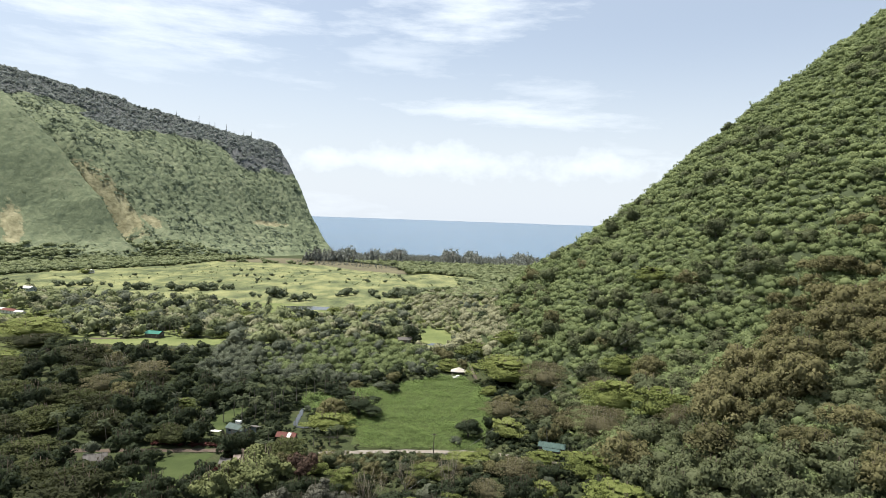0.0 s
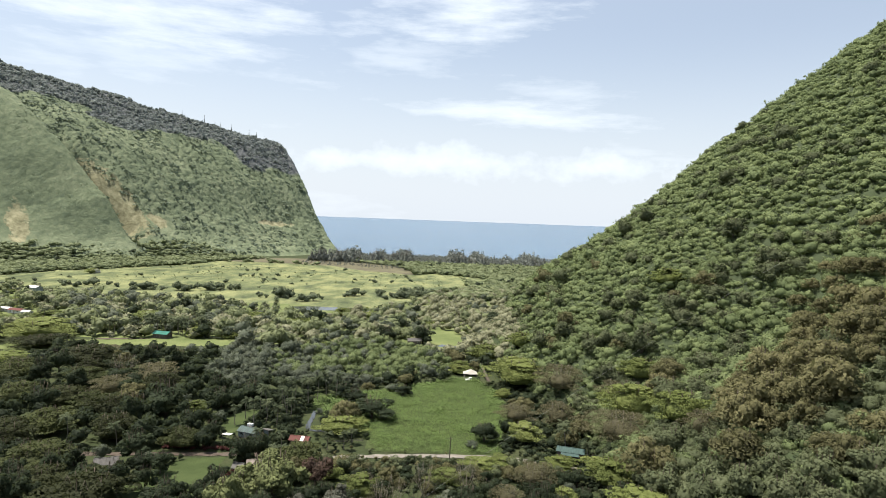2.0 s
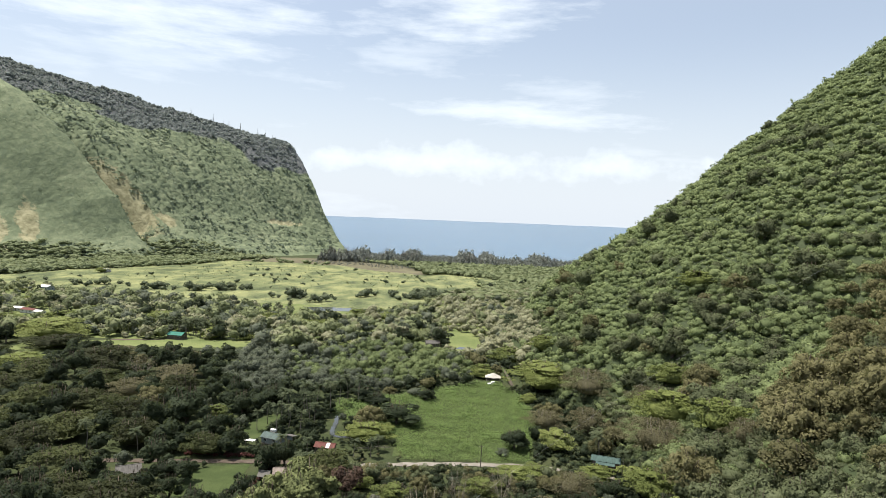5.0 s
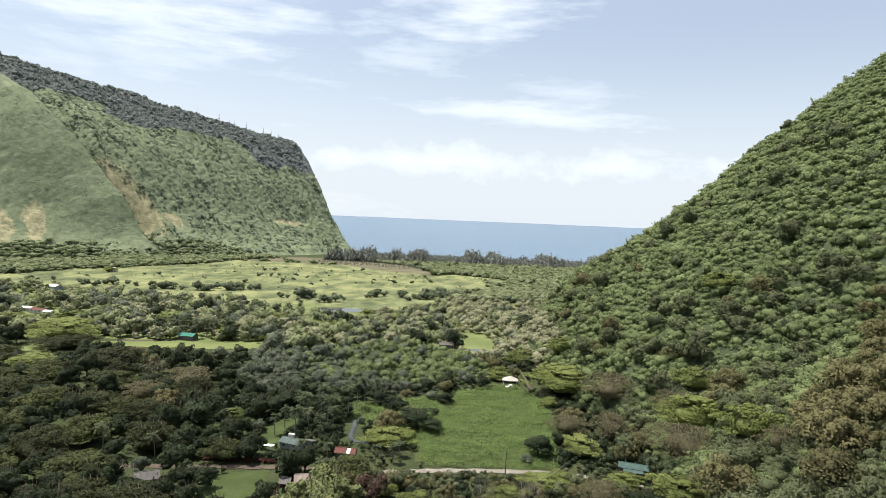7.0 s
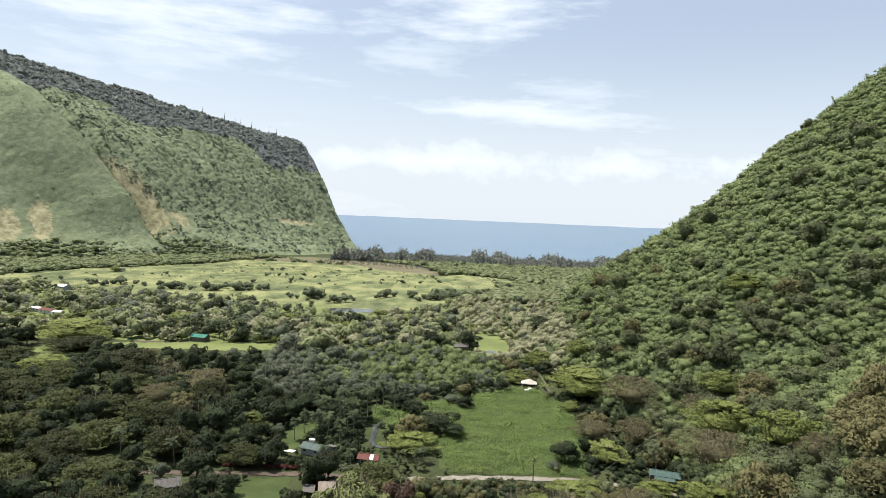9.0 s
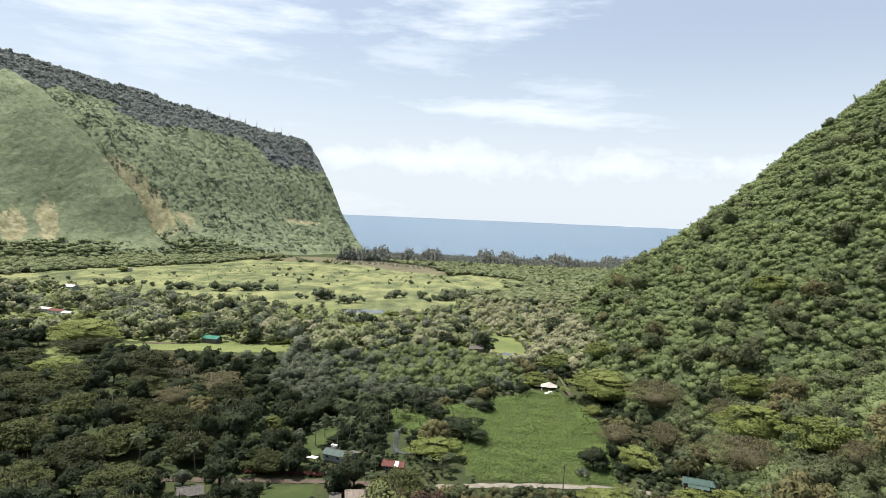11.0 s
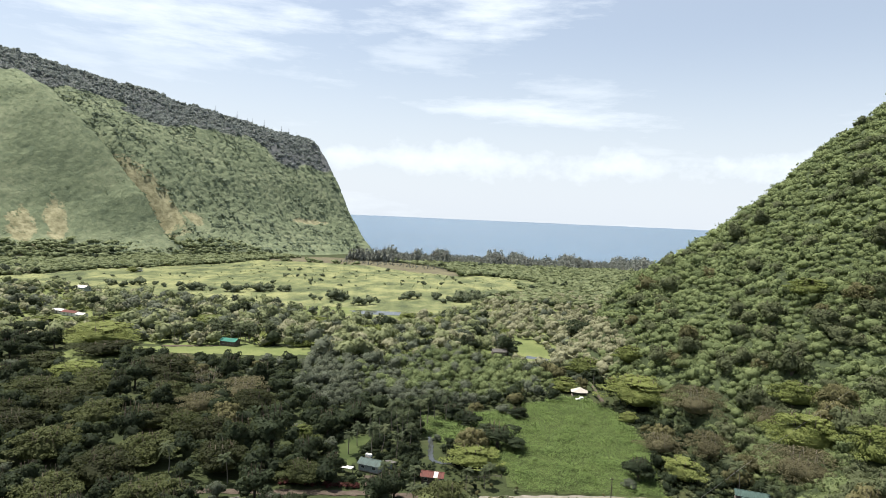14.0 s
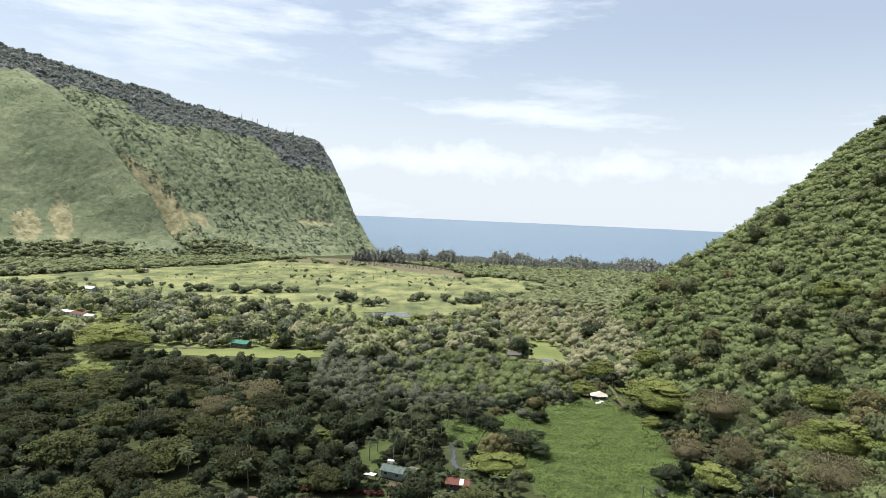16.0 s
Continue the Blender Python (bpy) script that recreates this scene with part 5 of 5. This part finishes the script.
# far woods: foot of the cliff, shore and green belt
x, y = scatter(-720, 420, 700, 1210, 10)
m = seen(x, y) & ~clear(x, y) & (hill_z(x, y) < 3) & (cliff_z(x, y) < 26) & (y < 1300)
x, y = pick(m, x, y)
z = np.maximum(ground_z(x, y), cliff_z(x, y))
size = rng.uniform(8, 14, len(x))
S = np.stack([x, y, z - 0.4, size], -1)
lit = rng.uniform(size=len(x)) < 0.985
strew("far_woods", far_mid, S[~lit], LEAF_BROAD_SHADE, "dark green woods at the foot of the cliff", "woods")
strew("far_woods", stretch(far_mid, (1.25, 1.25, 0.75)), S[lit], LEAF_FOOT_HAZE, "green trees in the far woods, lightened by painted haze", "woods")

x, y = scatter(-330, 460, 1185, 1385, 9.5)
m = seen(x, y) & (cliff_z(x, y) < 8) & (x > -262 + 0.2 * (y - 1185))
x, y = pick(m, x, y)
size = rng.uniform(11, 20, len(x)) * np.where(np.sin(x / 21) + np.sin(x / 8.3) > 0.4, 1.2, 0.6)
front = np.where(y < 1215)[0][:110]
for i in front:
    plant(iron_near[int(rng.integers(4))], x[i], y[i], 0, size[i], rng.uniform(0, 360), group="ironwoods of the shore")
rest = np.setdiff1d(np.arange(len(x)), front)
strew("shore_woods", iron_mid, np.stack([x, y, 0 * x, size], -1)[rest], LEAF_IRON_HAZE, "grey-green ironwood trees along the shore, paled by painted haze", "woods")
x, y = scatter(-380, 60, 960, 1230, 10)
m = in_poly(x, y, REED_EDGE) & (0.35 * x + y > 1035 + 30 * fnoise(x, y, 40, 2, 2.0)) & (x > -270)
x, y = pick(m, x, y)
strew("young_ironwoods", iron_mid, np.stack([x, y, 0 * x, rng.uniform(2, 5, len(x))], -1), LEAF_IRON_HAZE, "young ironwood trees standing in the marsh", "woods")

# cover of the cliff
x, y = scatter(-1060, -215, 790, 1730, 5.0)
z = cliff_relief(x, y)
along, across = 0.846 * x + 0.532 * y, -0.532 * x + 0.846 * y
gap = fnoise(x, y, 90, 3, 2.0) + 0.8 * bare_earth(x, y, z)
v = spur_line(x, y)
m = (z > 6) & ((v > 4) | (z > 215) | (rng.uniform(size=len(x)) < 0.30)) & ((z > 215) | (rng.uniform(size=len(x)) < 0.6)) & (across < 1690) & (gap < 0.7) & (0.815 * x + 0.58 * y < 611)
x, y, z, v = pick(m, x, y, z, v)
top = wooded(x, y, z) > 0.5
size = rng.uniform(2.4, 4.6, len(x)) * np.where(rng.uniform(size=len(x)) < 0.10, 1.7, 1.0) * np.where(v > 4, 1.1, 0.75)


def leaned(shapes, flat, axis):
    """Low plants that hug a slope: flattened, then leaned so that their tops face along the axis."""
    n = np.array(axis) / np.linalg.norm(axis)
    u = np.cross([0.0, 0.0, 1.0], n)
    u /= np.linalg.norm(u)
    frame3 = np.stack([u, np.cross(n, u), n])
    return [(np.concatenate([(v[:, :3] * [1, 1, flat]) @ frame3, v[:, 3:] @ frame3], 1), q) for v, q in shapes]


brush = [crown(round_lobes(0.7, 0.7, 3, 0.0), 11, 0.36, 0.18, 0.05, 0, 0.0) for _ in range(16)]
S = np.stack([x, y, z - 0.4, size], -1)
# Past the spur most bushes get the darker leaves, as painted shade.
gully = ~top & (v > 3) & ((v < 50) & (rng.uniform(size=len(x)) < 0.8) | (fnoise(x, y, 45, 3, 12.0) + rng.uniform(-0.8, 0.8, len(x)) > 0.15))
strew("cliff_brush", leaned(brush, 0.55, (0.60, -0.49, 0.63)), S[~top & ~gully], LEAF_CLIFF_HAZE, "low green brush over the cliff face, haze in its colour", "brush", turn=False)
strew("gully_bushes", leaned(brush, 0.8, (0.45, -0.36, 0.8)), S[gully] * [1, 1, 1, 1.5], LEAF_GULLY_SHADE, "bushes of the cliff's gullies, darkened to paint the shade there", "brush", turn=False)
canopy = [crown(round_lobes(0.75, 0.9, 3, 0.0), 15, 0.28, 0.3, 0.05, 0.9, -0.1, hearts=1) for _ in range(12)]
strew("ridge_woods", leaned(canopy, 1.0, (0.30, -0.25, 0.92)), S[top & (0.815 * x + 0.58 * y < 592)] * [1, 1, 1, 1.3], LEAF_TOP_HAZE, "dark woods along the top of the cliff, haze in their colour", "woods", turn=False)

# weeds and grass
x, y = scatter(-70, 30, 238, 360, 1.05)
m = in_poly(x, y, FIELD_EDGE)
x, y = pick(m, x, y)
strew("field_weeds", tuft, np.stack([x, y, ground_z(x, y) + 0.2, 0.5 + 1.1 * rng.uniform(size=len(x)) ** 2 + 1.3 * np.maximum(0, fnoise(x, y, 8, 3, 9.0))], -1), LEAF_FIELD, "lush knee-high green weeds", "weeds")
x, y = scatter(-560, 40, 590, 1110, 6.5)
m = in_poly(x, y, MEADOW_EDGE) & seen(x, y)
x, y = pick(m, x, y)
strew("pasture_tussocks", stretch(tuft, (1, 1, 0.7)), np.stack([x, y, 0.2 + ground_z(x, y), 0.6 + 1.8 * rng.uniform(size=len(x)) ** 2], -1), LEAF_GRASS, "yellow-green grass tussocks of the pasture", "grass")

# ---- houses and things ----
def bm_box(x, y, z, sx, sy, sz, bevel=0.0):
    """A box about (x, y, z) with its own size."""
    bm = bmesh.new()
    bmesh.ops.create_cube(bm, size=1.0, matrix=Matrix.Translation((x, y, z)) @ Matrix.Diagonal((sx, sy, sz, 1)))
    if bevel:
        bmesh.ops.bevel(bm, geom=bm.edges[:], offset=bevel, segments=1, affect="EDGES")
    return bm


def part(name, bm, material, parent, label=""):
    me = bpy.data.meshes.new(name)
    bm.to_mesh(me)
    bm.free()
    me.materials.append(material)
    ob = new(name, me)
    ob.parent = parent
    if label:
        tagged(ob, label)
    return ob


def bm_sheet(corners, ribs, thick=0.06, depth=0.05):
    """A ribbed roofing sheet over four corners (eave, eave, ridge, ridge)."""
    a, b, c, d = (Vector(v) for v in corners)
    nrm = (b - a).cross(d - a).normalized()
    bm = bmesh.new()
    low, high = [], []
    n = ribs * 2
    for i in range(n + 1):
        t = i / n
        up = nrm * (depth if i % 2 else 0.0)
        low.append((bm.verts.new(a.lerp(b, t) + up), bm.verts.new(d.lerp(c, t) + up)))
        high.append((bm.verts.new(a.lerp(b, t) + up - nrm * thick), bm.verts.new(d.lerp(c, t) + up - nrm * thick)))
    for i in range(n):
        bm.faces.new((low[i][0], low[i + 1][0], low[i + 1][1], low[i][1]))
        bm.faces.new((high[i][0], high[i][1], high[i + 1][1], high[i + 1][0]))
        bm.faces.new((low[i][0], high[i][0], high[i + 1][0], low[i + 1][0]))
        bm.faces.new((low[i][1], low[i + 1][1], high[i + 1][1], high[i][1]))
    bm.faces.new((low[0][0], low[0][1], high[0][1], high[0][0]))
    bm.faces.new((low[n][0], high[n][0], high[n][1], low[n][1]))
    return bm


def bm_gable(L, W, h, rise, t=0.12):
    """The two gable ends and long walls are separate; this is one end wall with its peak."""
    bm = bmesh.new()
    pts = [(-W / 2, 0), (W / 2, 0), (W / 2, h), (0, h + rise), (-W / 2, h)]
    front = [bm.verts.new((0, p[0], p[1])) for p in pts]
    back = [bm.verts.new((t, p[0], p[1])) for p in pts]
    bm.faces.new(front[::-1])
    bm.faces.new(back)
    for i in range(5):
        j = (i + 1) % 5
        bm.faces.new((front[i], front[j], back[j], back[i]))
    return bm


def opening(kind, ob, x, y, z, w, h, along_x):
    """A window or a door with its frame, set proud of the wall."""
    sx, sy = (w, 0.08) if along_x else (0.08, w)
    if kind == "window":
        win = part("window", bm_box(x, y, z, sx + (0.16 if along_x else 0), sy + (0 if along_x else 0.16), h + 0.16), WALL_WHITE, ob)
        fx, fy = (0, -0.05 if y < 0 else 0.05) if along_x else (-0.05 if x < 0 else 0.05, 0)
        part("pane", bm_box(x + fx, y + fy, z, sx, sy, h), GLASS, win)
    else:
        d = part("door", bm_box(x, y, z, sx, sy, h, 0.01), DOOR, ob)
        fx, fy = (w * 0.36, -0.06 if y < 0 else 0.06) if along_x else (-0.06 if x < 0 else 0.06, w * 0.36)
        part("handle", bm_box(x + fx, y + fy, z, 0.12, 0.12, 0.05), CABLE, d)


def house(name, x, y, turn, L, W, h, rise, roof, wall, label, category="house", over=0.5, stilts=0.0, porch=0.0, tail_roof=None, strip=None):
    """A small gabled house: floor, four walls, openings, two ribbed roof sheets and a ridge cap."""
    z = float(land_z(x, y)) + 0.25
    ob = new(name)
    ob.matrix_world = pose(x, y, z, 0, 0, turn)
    tagged(ob, label, category)
    s = stilts
    part("floor_slab", bm_box(0, 0, s + 0.1, L + 0.2, W + 0.2, 0.2), POSTS, ob)
    if s:
        for ix in (-1, 0, 1):
            for iy in (-1, 1):
                part("post", bm_box(ix * (L / 2 - 0.2), iy * (W / 2 - 0.2), s / 2 - 0.2, 0.2, 0.2, s + 0.4), POSTS, ob)
    for sy in (-1, 1):
        part("wall", bm_box(0, sy * (W / 2 - 0.06), s + 0.2 + h / 2, L - 0.26, 0.12, h), wall, ob)
        for i, fx in enumerate((-0.28, 0.28)):
            opening("window", ob, fx * L, sy * (W / 2 + 0.02), s + 0.2 + h * 0.58, min(1.4, L * 0.16), h * 0.36, True)
    for sx in (-1, 1):
        g = part("gable_wall", bm_gable(L, W, h, rise * 0.96), wall, ob)
        g.location = (sx * (L / 2) - (0.12 if sx > 0 else 0), 0, s + 0.2)
        opening("window", ob, sx * (L / 2 + 0.02), W * 0.2, s + 0.2 + h * 0.58, min(1.2, W * 0.2), h * 0.36, False)
    opening("door", ob, 0, -(W / 2 + 0.03), s + 0.2 + 1.0, 0.9, 2.0, True)
    e, rz = W / 2 + over, rise * (W / 2 + over) / (W / 2)
    top = s + 0.2 + h + rise + 0.1
    for sy in (-1, 1):
        a, b = (-L / 2 - over) * -sy, (L / 2 + over) * -sy
        sheet_bm = bm_sheet(((a, sy * e, top - rz), (b, sy * e, top - rz), (b, 0, top), (a, 0, top)), int(L * 1.3))
        r = part("roof_sheet", sheet_bm, roof, ob)
        if strip:
            cx = L * strip
            part("patch_sheet", bm_sheet(((cx - 0.7 * -sy, sy * (e - 0.1), top - rz + 0.12), (cx + 0.7 * -sy, sy * (e - 0.1), top - rz + 0.12), (cx + 0.7 * -sy, sy * 0.1, top + 0.05), (cx - 0.7 * -sy, sy * 0.1, top + 0.05)), 2), ROOF_WHITE, r, "bare white roofing sheet")
    part("ridge_cap", bm_box(0, 0, top + 0.03, L + 2 * over, 0.35, 0.07, 0.02), roof, ob)
    if porch:
        part("porch_roof", bm_sheet(((-L * 0.35, -e - porch, top - rz - 0.55), (L * 0.35, -e - porch, top - rz - 0.55), (L * 0.35, -e + 0.3, top - rz - 0.1), (-L * 0.35, -e + 0.3, top - rz - 0.1)), int(L)), tail_roof or roof, ob)
        for px_ in (-L * 0.33, L * 0.33):
            part("post", bm_box(px_, -e - porch + 0.15, (top - rz - 0.6) / 2, 0.12, 0.12, top - rz - 0.6), POSTS, ob)
    return ob


def shelter(name, x, y, turn, L, W, h, slope, roof, label, category="shed", walls=None):
    """A lean-to: four posts, a mono-pitch ribbed sheet and, at times, a back wall."""
    z = float(land_z(x, y)) + 0.25
    ob = new(name)
    ob.matrix_world = pose(x, y, z, 0, 0, turn)
    tagged(ob, label, category)
    for sx in (-1, 1):
        for sy in (-1, 1):
            top = h + slope * (0.5 if sy > 0 else 0.0)
            part("post", bm_box(sx * (L / 2 - 0.15), sy * (W / 2 - 0.15), top / 2 - 0.2, 0.12, 0.12, top + 0.3), POSTS, ob)
    part("roof_sheet", bm_sheet(((-L / 2 - 0.2, -W / 2 - 0.3, h), (L / 2 + 0.2, -W / 2 - 0.3, h), (L / 2 + 0.2, W / 2 + 0.3, h + slope * 0.62), (-L / 2 - 0.2, W / 2 + 0.3, h + slope * 0.62)), int(L * 1.6)), roof, ob)
    if walls:
        part("wall", bm_box(0, W / 2 - 0.3, h / 2, L - 0.4, 0.08, h), walls, ob)
    return ob


house("house", -80, 250.5, 160, 7.6, 4.6, 2.4, 1.1, ROOF_GREEN, WALL_GREY, "grey house with a weathered grey-green metal roof", over=0.5, porch=1.6)
shelter("carport", -87.6, 246.6, 165, 3.2, 2.4, 2.0, 0.5, ROOF_WHITE, "small white-roofed carport beside the grey house", "carport")
shelter("shed", -73.6, 252.8, 150, 3.2, 2.2, 2.1, 0.7, ROOF_PALE, "small pale lean-to shed behind the grey house", walls=WALL_GREY)
house("red_roofed_house", -58.4, 243.2, 172, 7.0, 3.6, 2.4, 1.0, ROOF_RED, WALL_WOOD, "low house with a rusty red metal roof", strip=-0.18)
house("tan_house", -66.5, 218.5, 12, 8.0, 6.0, 2.5, 1.5, ROOF_TAN, WALL_TAN, "small house with a tan metal roof")
shelter("shed", -73.6, 216.8, 100, 5.6, 3.2, 2.2, 0.8, ROOF_PALE, "pale lean-to shed beside the tan house")
house("cabin", -117.5, 214.5, 28, 6.8, 5.4, 2.4, 1.5, ROOF_PALE, WALL_WOOD, "wooden cabin with a pale grey metal roof", "cabin")
house("raised_cabin", 44.5, 238.6, -18, 9.5, 4.6, 2.2, 0.9, ROOF_TEAL, WALL_WOOD, "cabin on stilts with a faded teal metal roof", "cabin", stilts=1.8, porch=1.8)
house("green_roofed_house", -199, 437.5, -10, 10.5, 6.5, 2.8, 1.4, ROOF_BRIGHT, WALL_WOOD, "house with a bright teal metal roof beside palms")
house("white_roofed_house", -414, 631, -20, 12, 8, 3.6, 1.5, ROOF_WHITE, WALL_GREY, "two-storey house with a pale roof beside the pasture", stilts=2.2)
house("low_house", -350, 511, -15, 13, 6, 2.6, 1.1, ROOF_RED, WALL_WHITE, "low white house with a dull red roof")
house("low_house", -364, 518, -15, 12, 5, 2.4, 0.9, ROOF_WHITE, WALL_WHITE, "low white house with a white metal roof")
house("low_house", -338, 505, -15, 7, 5, 2.4, 0.9, ROOF_WHITE, WALL_WHITE, "small white house at the edge of the garden")
house("barn", -472, 842, -25, 13, 7, 3, 1.4, ROOF_WHITE, WALL_WHITE, "white-roofed barn at the edge of the pasture", "barn")
house("cottage", -25, 444, 10, 9, 6, 2.6, 1.4, ROOF_PALE, WALL_WOOD, "cottage with a pale grey roof under trees", "cottage")
house("shore_house", -180, 1207, 5, 30, 8, 3.2, 1.4, ROOF_WHITE, WALL_WHITE, "long white building among the shore trees", "building")
house("dark_shed", -100.5, 243, 8, 5.0, 2.6, 2.0, 0.4, ROOF_PALE, WALL_WOOD, "small dark shed with a thin grey roof", "shed")

# water tanks on a stand behind the grey house
tank_stand = new("tank_stand")
tank_stand.matrix_world = pose(-82, 257.5, 0.25, 0, 0, 160) @ Matrix.Diagonal((0.8, 0.8, 0.85, 1))
tagged(tank_stand, "two white tanks on a tall wooden stand", "tank stand")
for px_ in (-1.2, 1.2):
    for py_ in (-0.7, 0.7):
        part("leg", bm_box(px_, py_, 1.2, 0.14, 0.14, 2.6), POSTS, tank_stand)
part("platform", bm_box(0, 0, 2.5, 3.0, 1.9, 0.12), POSTS, tank_stand)
for px_ in (-0.8, 0.8):
    part("tank", bm_box(px_, 0, 3.15, 1.35, 1.6, 1.1, 0.12), PAINT_WHITE, tank_stand, "white plastic tank")

# open hut with a white canvas roof
hut = new("canvas_hut")
hut.matrix_world = pose(11.2, 358.0, float(land_z(11.2, 358.0)) + 0.3, 0, 0, -6)
tagged(hut, "open hut with a peaked white canvas roof", "hut")
for px_ in (-3.4, 0.0, 3.4):
    for py_ in (-2.6, 2.6):
        part("post", bm_box(px_, py_, 1.2, 0.14, 0.14, 2.6), POSTS, hut)
part("floor_slab", bm_box(0, 0, 0.05, 7.6, 6.0, 0.25), POSTS, hut)
part("back_wall", bm_box(0, 2.5, 1.2, 7.0, 0.08, 2.2), WALL_WOOD, hut)
part("counter", bm_box(-1.2, 0.4, 0.6, 4.2, 1.2, 0.95), WALL_WOOD, hut)
bm = bmesh.new()
eave, peak = [], []
for i in range(20):
    a = 2 * math.pi * i / 20
    ex = max(-1, min(1, 1.35 * math.cos(a))) * 4.3
    ey = max(-1, min(1, 1.35 * math.sin(a))) * 3.2
    eave.append(bm.verts.new((ex, ey, 2.4 + 0.12 * math.sin(5 * a))))
    peak.append(bm.verts.new((ex * 0.45, ey * 0.42, 3.5 + 0.1 * math.sin(3 * a))))
tip = bm.verts.new((0.3, 0, 4.5))
for i in range(20):
    j = (i + 1) % 20
    bm.faces.new((eave[i], eave[j], peak[j], peak[i]))
    bm.faces.new((peak[i], peak[j], tip))
part("canvas_roof", bm, CANVAS, hut, "white canvas roof, slack between its ribs")


def pickup(x, y, turn, paint, label):
    """A small pickup: body, cab, windows and four wheels."""
    ob = new("pickup_truck")
    ob.matrix_world = pose(x, y, float(land_z(x, y)) + 0.45, 0, 0, turn)
    tagged(ob, label, "truck")
    part("body", bm_box(0, 0, 0.65, 4.8, 1.75, 0.6, 0.08), paint, ob)
    cab = part("cab", bm_box(0.5, 0, 1.3, 1.7, 1.6, 0.75, 0.18), paint, ob)
    for sy in (-1, 1):
        part("side_window", bm_box(0.5, sy * 0.79, 1.35, 1.2, 0.06, 0.38), GLASS, cab)
    part("windscreen", bm_box(1.34, 0, 1.33, 0.06, 1.3, 0.4), GLASS, cab)
    for px_ in (-1.5, 1.5):
        for sy in (-1, 1):
            bm = bmesh.new()
            bmesh.ops.create_cone(bm, cap_ends=True, segments=14, radius1=0.36, radius2=0.36, depth=0.22,
                                  matrix=Matrix.Translation((px_, sy * 0.8, 0.33)) @ Euler((math.pi / 2, 0, 0)).to_matrix().to_4x4())
            part("wheel", bm, RUBBER, ob)
    return ob


pickup(10.3, 349.5, 15, PAINT_WHITE, "white pickup parked on the grass by the hut")

# leaning trunk wrapped in vines beside the hut
trunk_bm = quad_mesh("leaning_trunk", *tube([(17.0, 361, 6.4), (18.6, 356, 4.4), (20.2, 351, 2.0), (21.2, 347.5, 0.0)], [0.75, 0.9, 0.95, 0.9], 9), BARK)
log_ob = new("leaning_trunk")
tagged(log_ob, "thick leaning trunk wrapped in green vines", "trunk")
new("trunk", trunk_bm).parent = log_ob
pts = np.array([(17.0, 361, 6.4), (18.6, 356, 4.4), (20.2, 351, 2.0)])
t_ = rng.uniform(0, 2, 420)
i_ = np.minimum(t_.astype(int), 1)
c_ = pts[i_] + (pts[i_ + 1] - pts[i_]) * (t_ - i_)[:, None]
d_ = unit(rng.normal(size=(420, 3)))
vine_v, vine_q = sprays(c_ + d_ * 1.0, d_, 0.34, 0.5)
new("vines", quad_mesh("vines", vine_v, vine_q, LEAF_FIELD, tint=np.full(len(vine_v), 0.5))).parent = log_ob

# utility pole by the road, and the cable up the slope
pole = new("utility_pole")
pole.matrix_world = pose(-1, 236.2, float(land_z(-1, 236.2)), 0, 1.0, 8)
tagged(pole, "slim dark wooden utility pole beside the road", "pole")
new("shaft", quad_mesh("shaft", *tube([(0, 0, -0.8), (0, 0, 4), (0, 0, 8.4)], [0.19, 0.16, 0.12], 8), WALL_WOOD)).parent = pole
part("crossarm", bm_box(0, 0, 7.7, 1.6, 0.12, 0.14), WALL_WOOD, pole)
for px_ in (-0.65, 0.65):
    part("insulator", bm_box(px_, 0, 7.86, 0.09, 0.09, 0.18, 0.02), PAINT_WHITE, pole)
line = new("slope_cable", quad_mesh("slope_cable", *tube([(-13 + 128 * k / 16, 193.4 + 35.5 * k / 16, 1.2 + 78 * k / 16 + 9 * (k / 16) * (1 - k / 16)) for k in range(17)], [0.016] * 17, 4), CABLE))
tagged(line, "thin grey cable climbing from the valley to the hillside", "cable")

# low wooden fence by the umbrella tree
fence = new("fence")
tagged(fence, "low weathered wooden fence along the field's corner", "fence")
fx = [(-47 + i * 2.0, 246.5 + i * 0.55) for i in range(7)]
for x, y in fx:
    part("post", bm_box(x, y, float(ground_z(x, y)) + 0.75, 0.14, 0.14, 1.5), POSTS, fence)
for (x0, y0), (x1, y1) in zip(fx, fx[1:]):
    for h in (0.7, 1.2):
        b = bm_box(0, 0, 0, math.hypot(x1 - x0, y1 - y0), 0.05, 0.14)
        r = part("rail", b, POSTS, fence)
        r.matrix_world = pose((x0 + x1) / 2, (y0 + y1) / 2, float(ground_z(x0, y0)) + h, 0, 0, math.degrees(math.atan2(y1 - y0, x1 - x0)))

# reddish hedge along the track
ti_near = make_proto("hedge_shrub", [crown(round_lobes(0.75, 0.7, 6, 0.0), 260, 0.075, 0.8, 0.2, 0.8, hearts=3) for _ in range(2)],
                     [limbs(0.4, 0.3, 3, 0.02, 0.1) for _ in range(2)], LEAF_RED, BARK, "dark red-leaved hedge shrub beside the track", "shrub")
for i in range(20):
    x, y = -107 + i * 1.75, 236.2 + 0.5 * math.sin(i * 1.9)
    if abs(x + 79) > 3:
        plant(ti_near[i % 2], x, y, float(ground_z(x, y)) + 0.1, rng.uniform(1.5, 2.3), rng.uniform(0, 360), group="red hedge")
for i in range(11):
    x, y = -77.5 + 0.35 * i + rng.uniform(-0.3, 0.3), 208 + i * 1.9
    plant(ti_near[i % 2], x, y, float(ground_z(x, y)) + 0.1, rng.uniform(1.0, 1.7), rng.uniform(0, 360), group="red hedge")
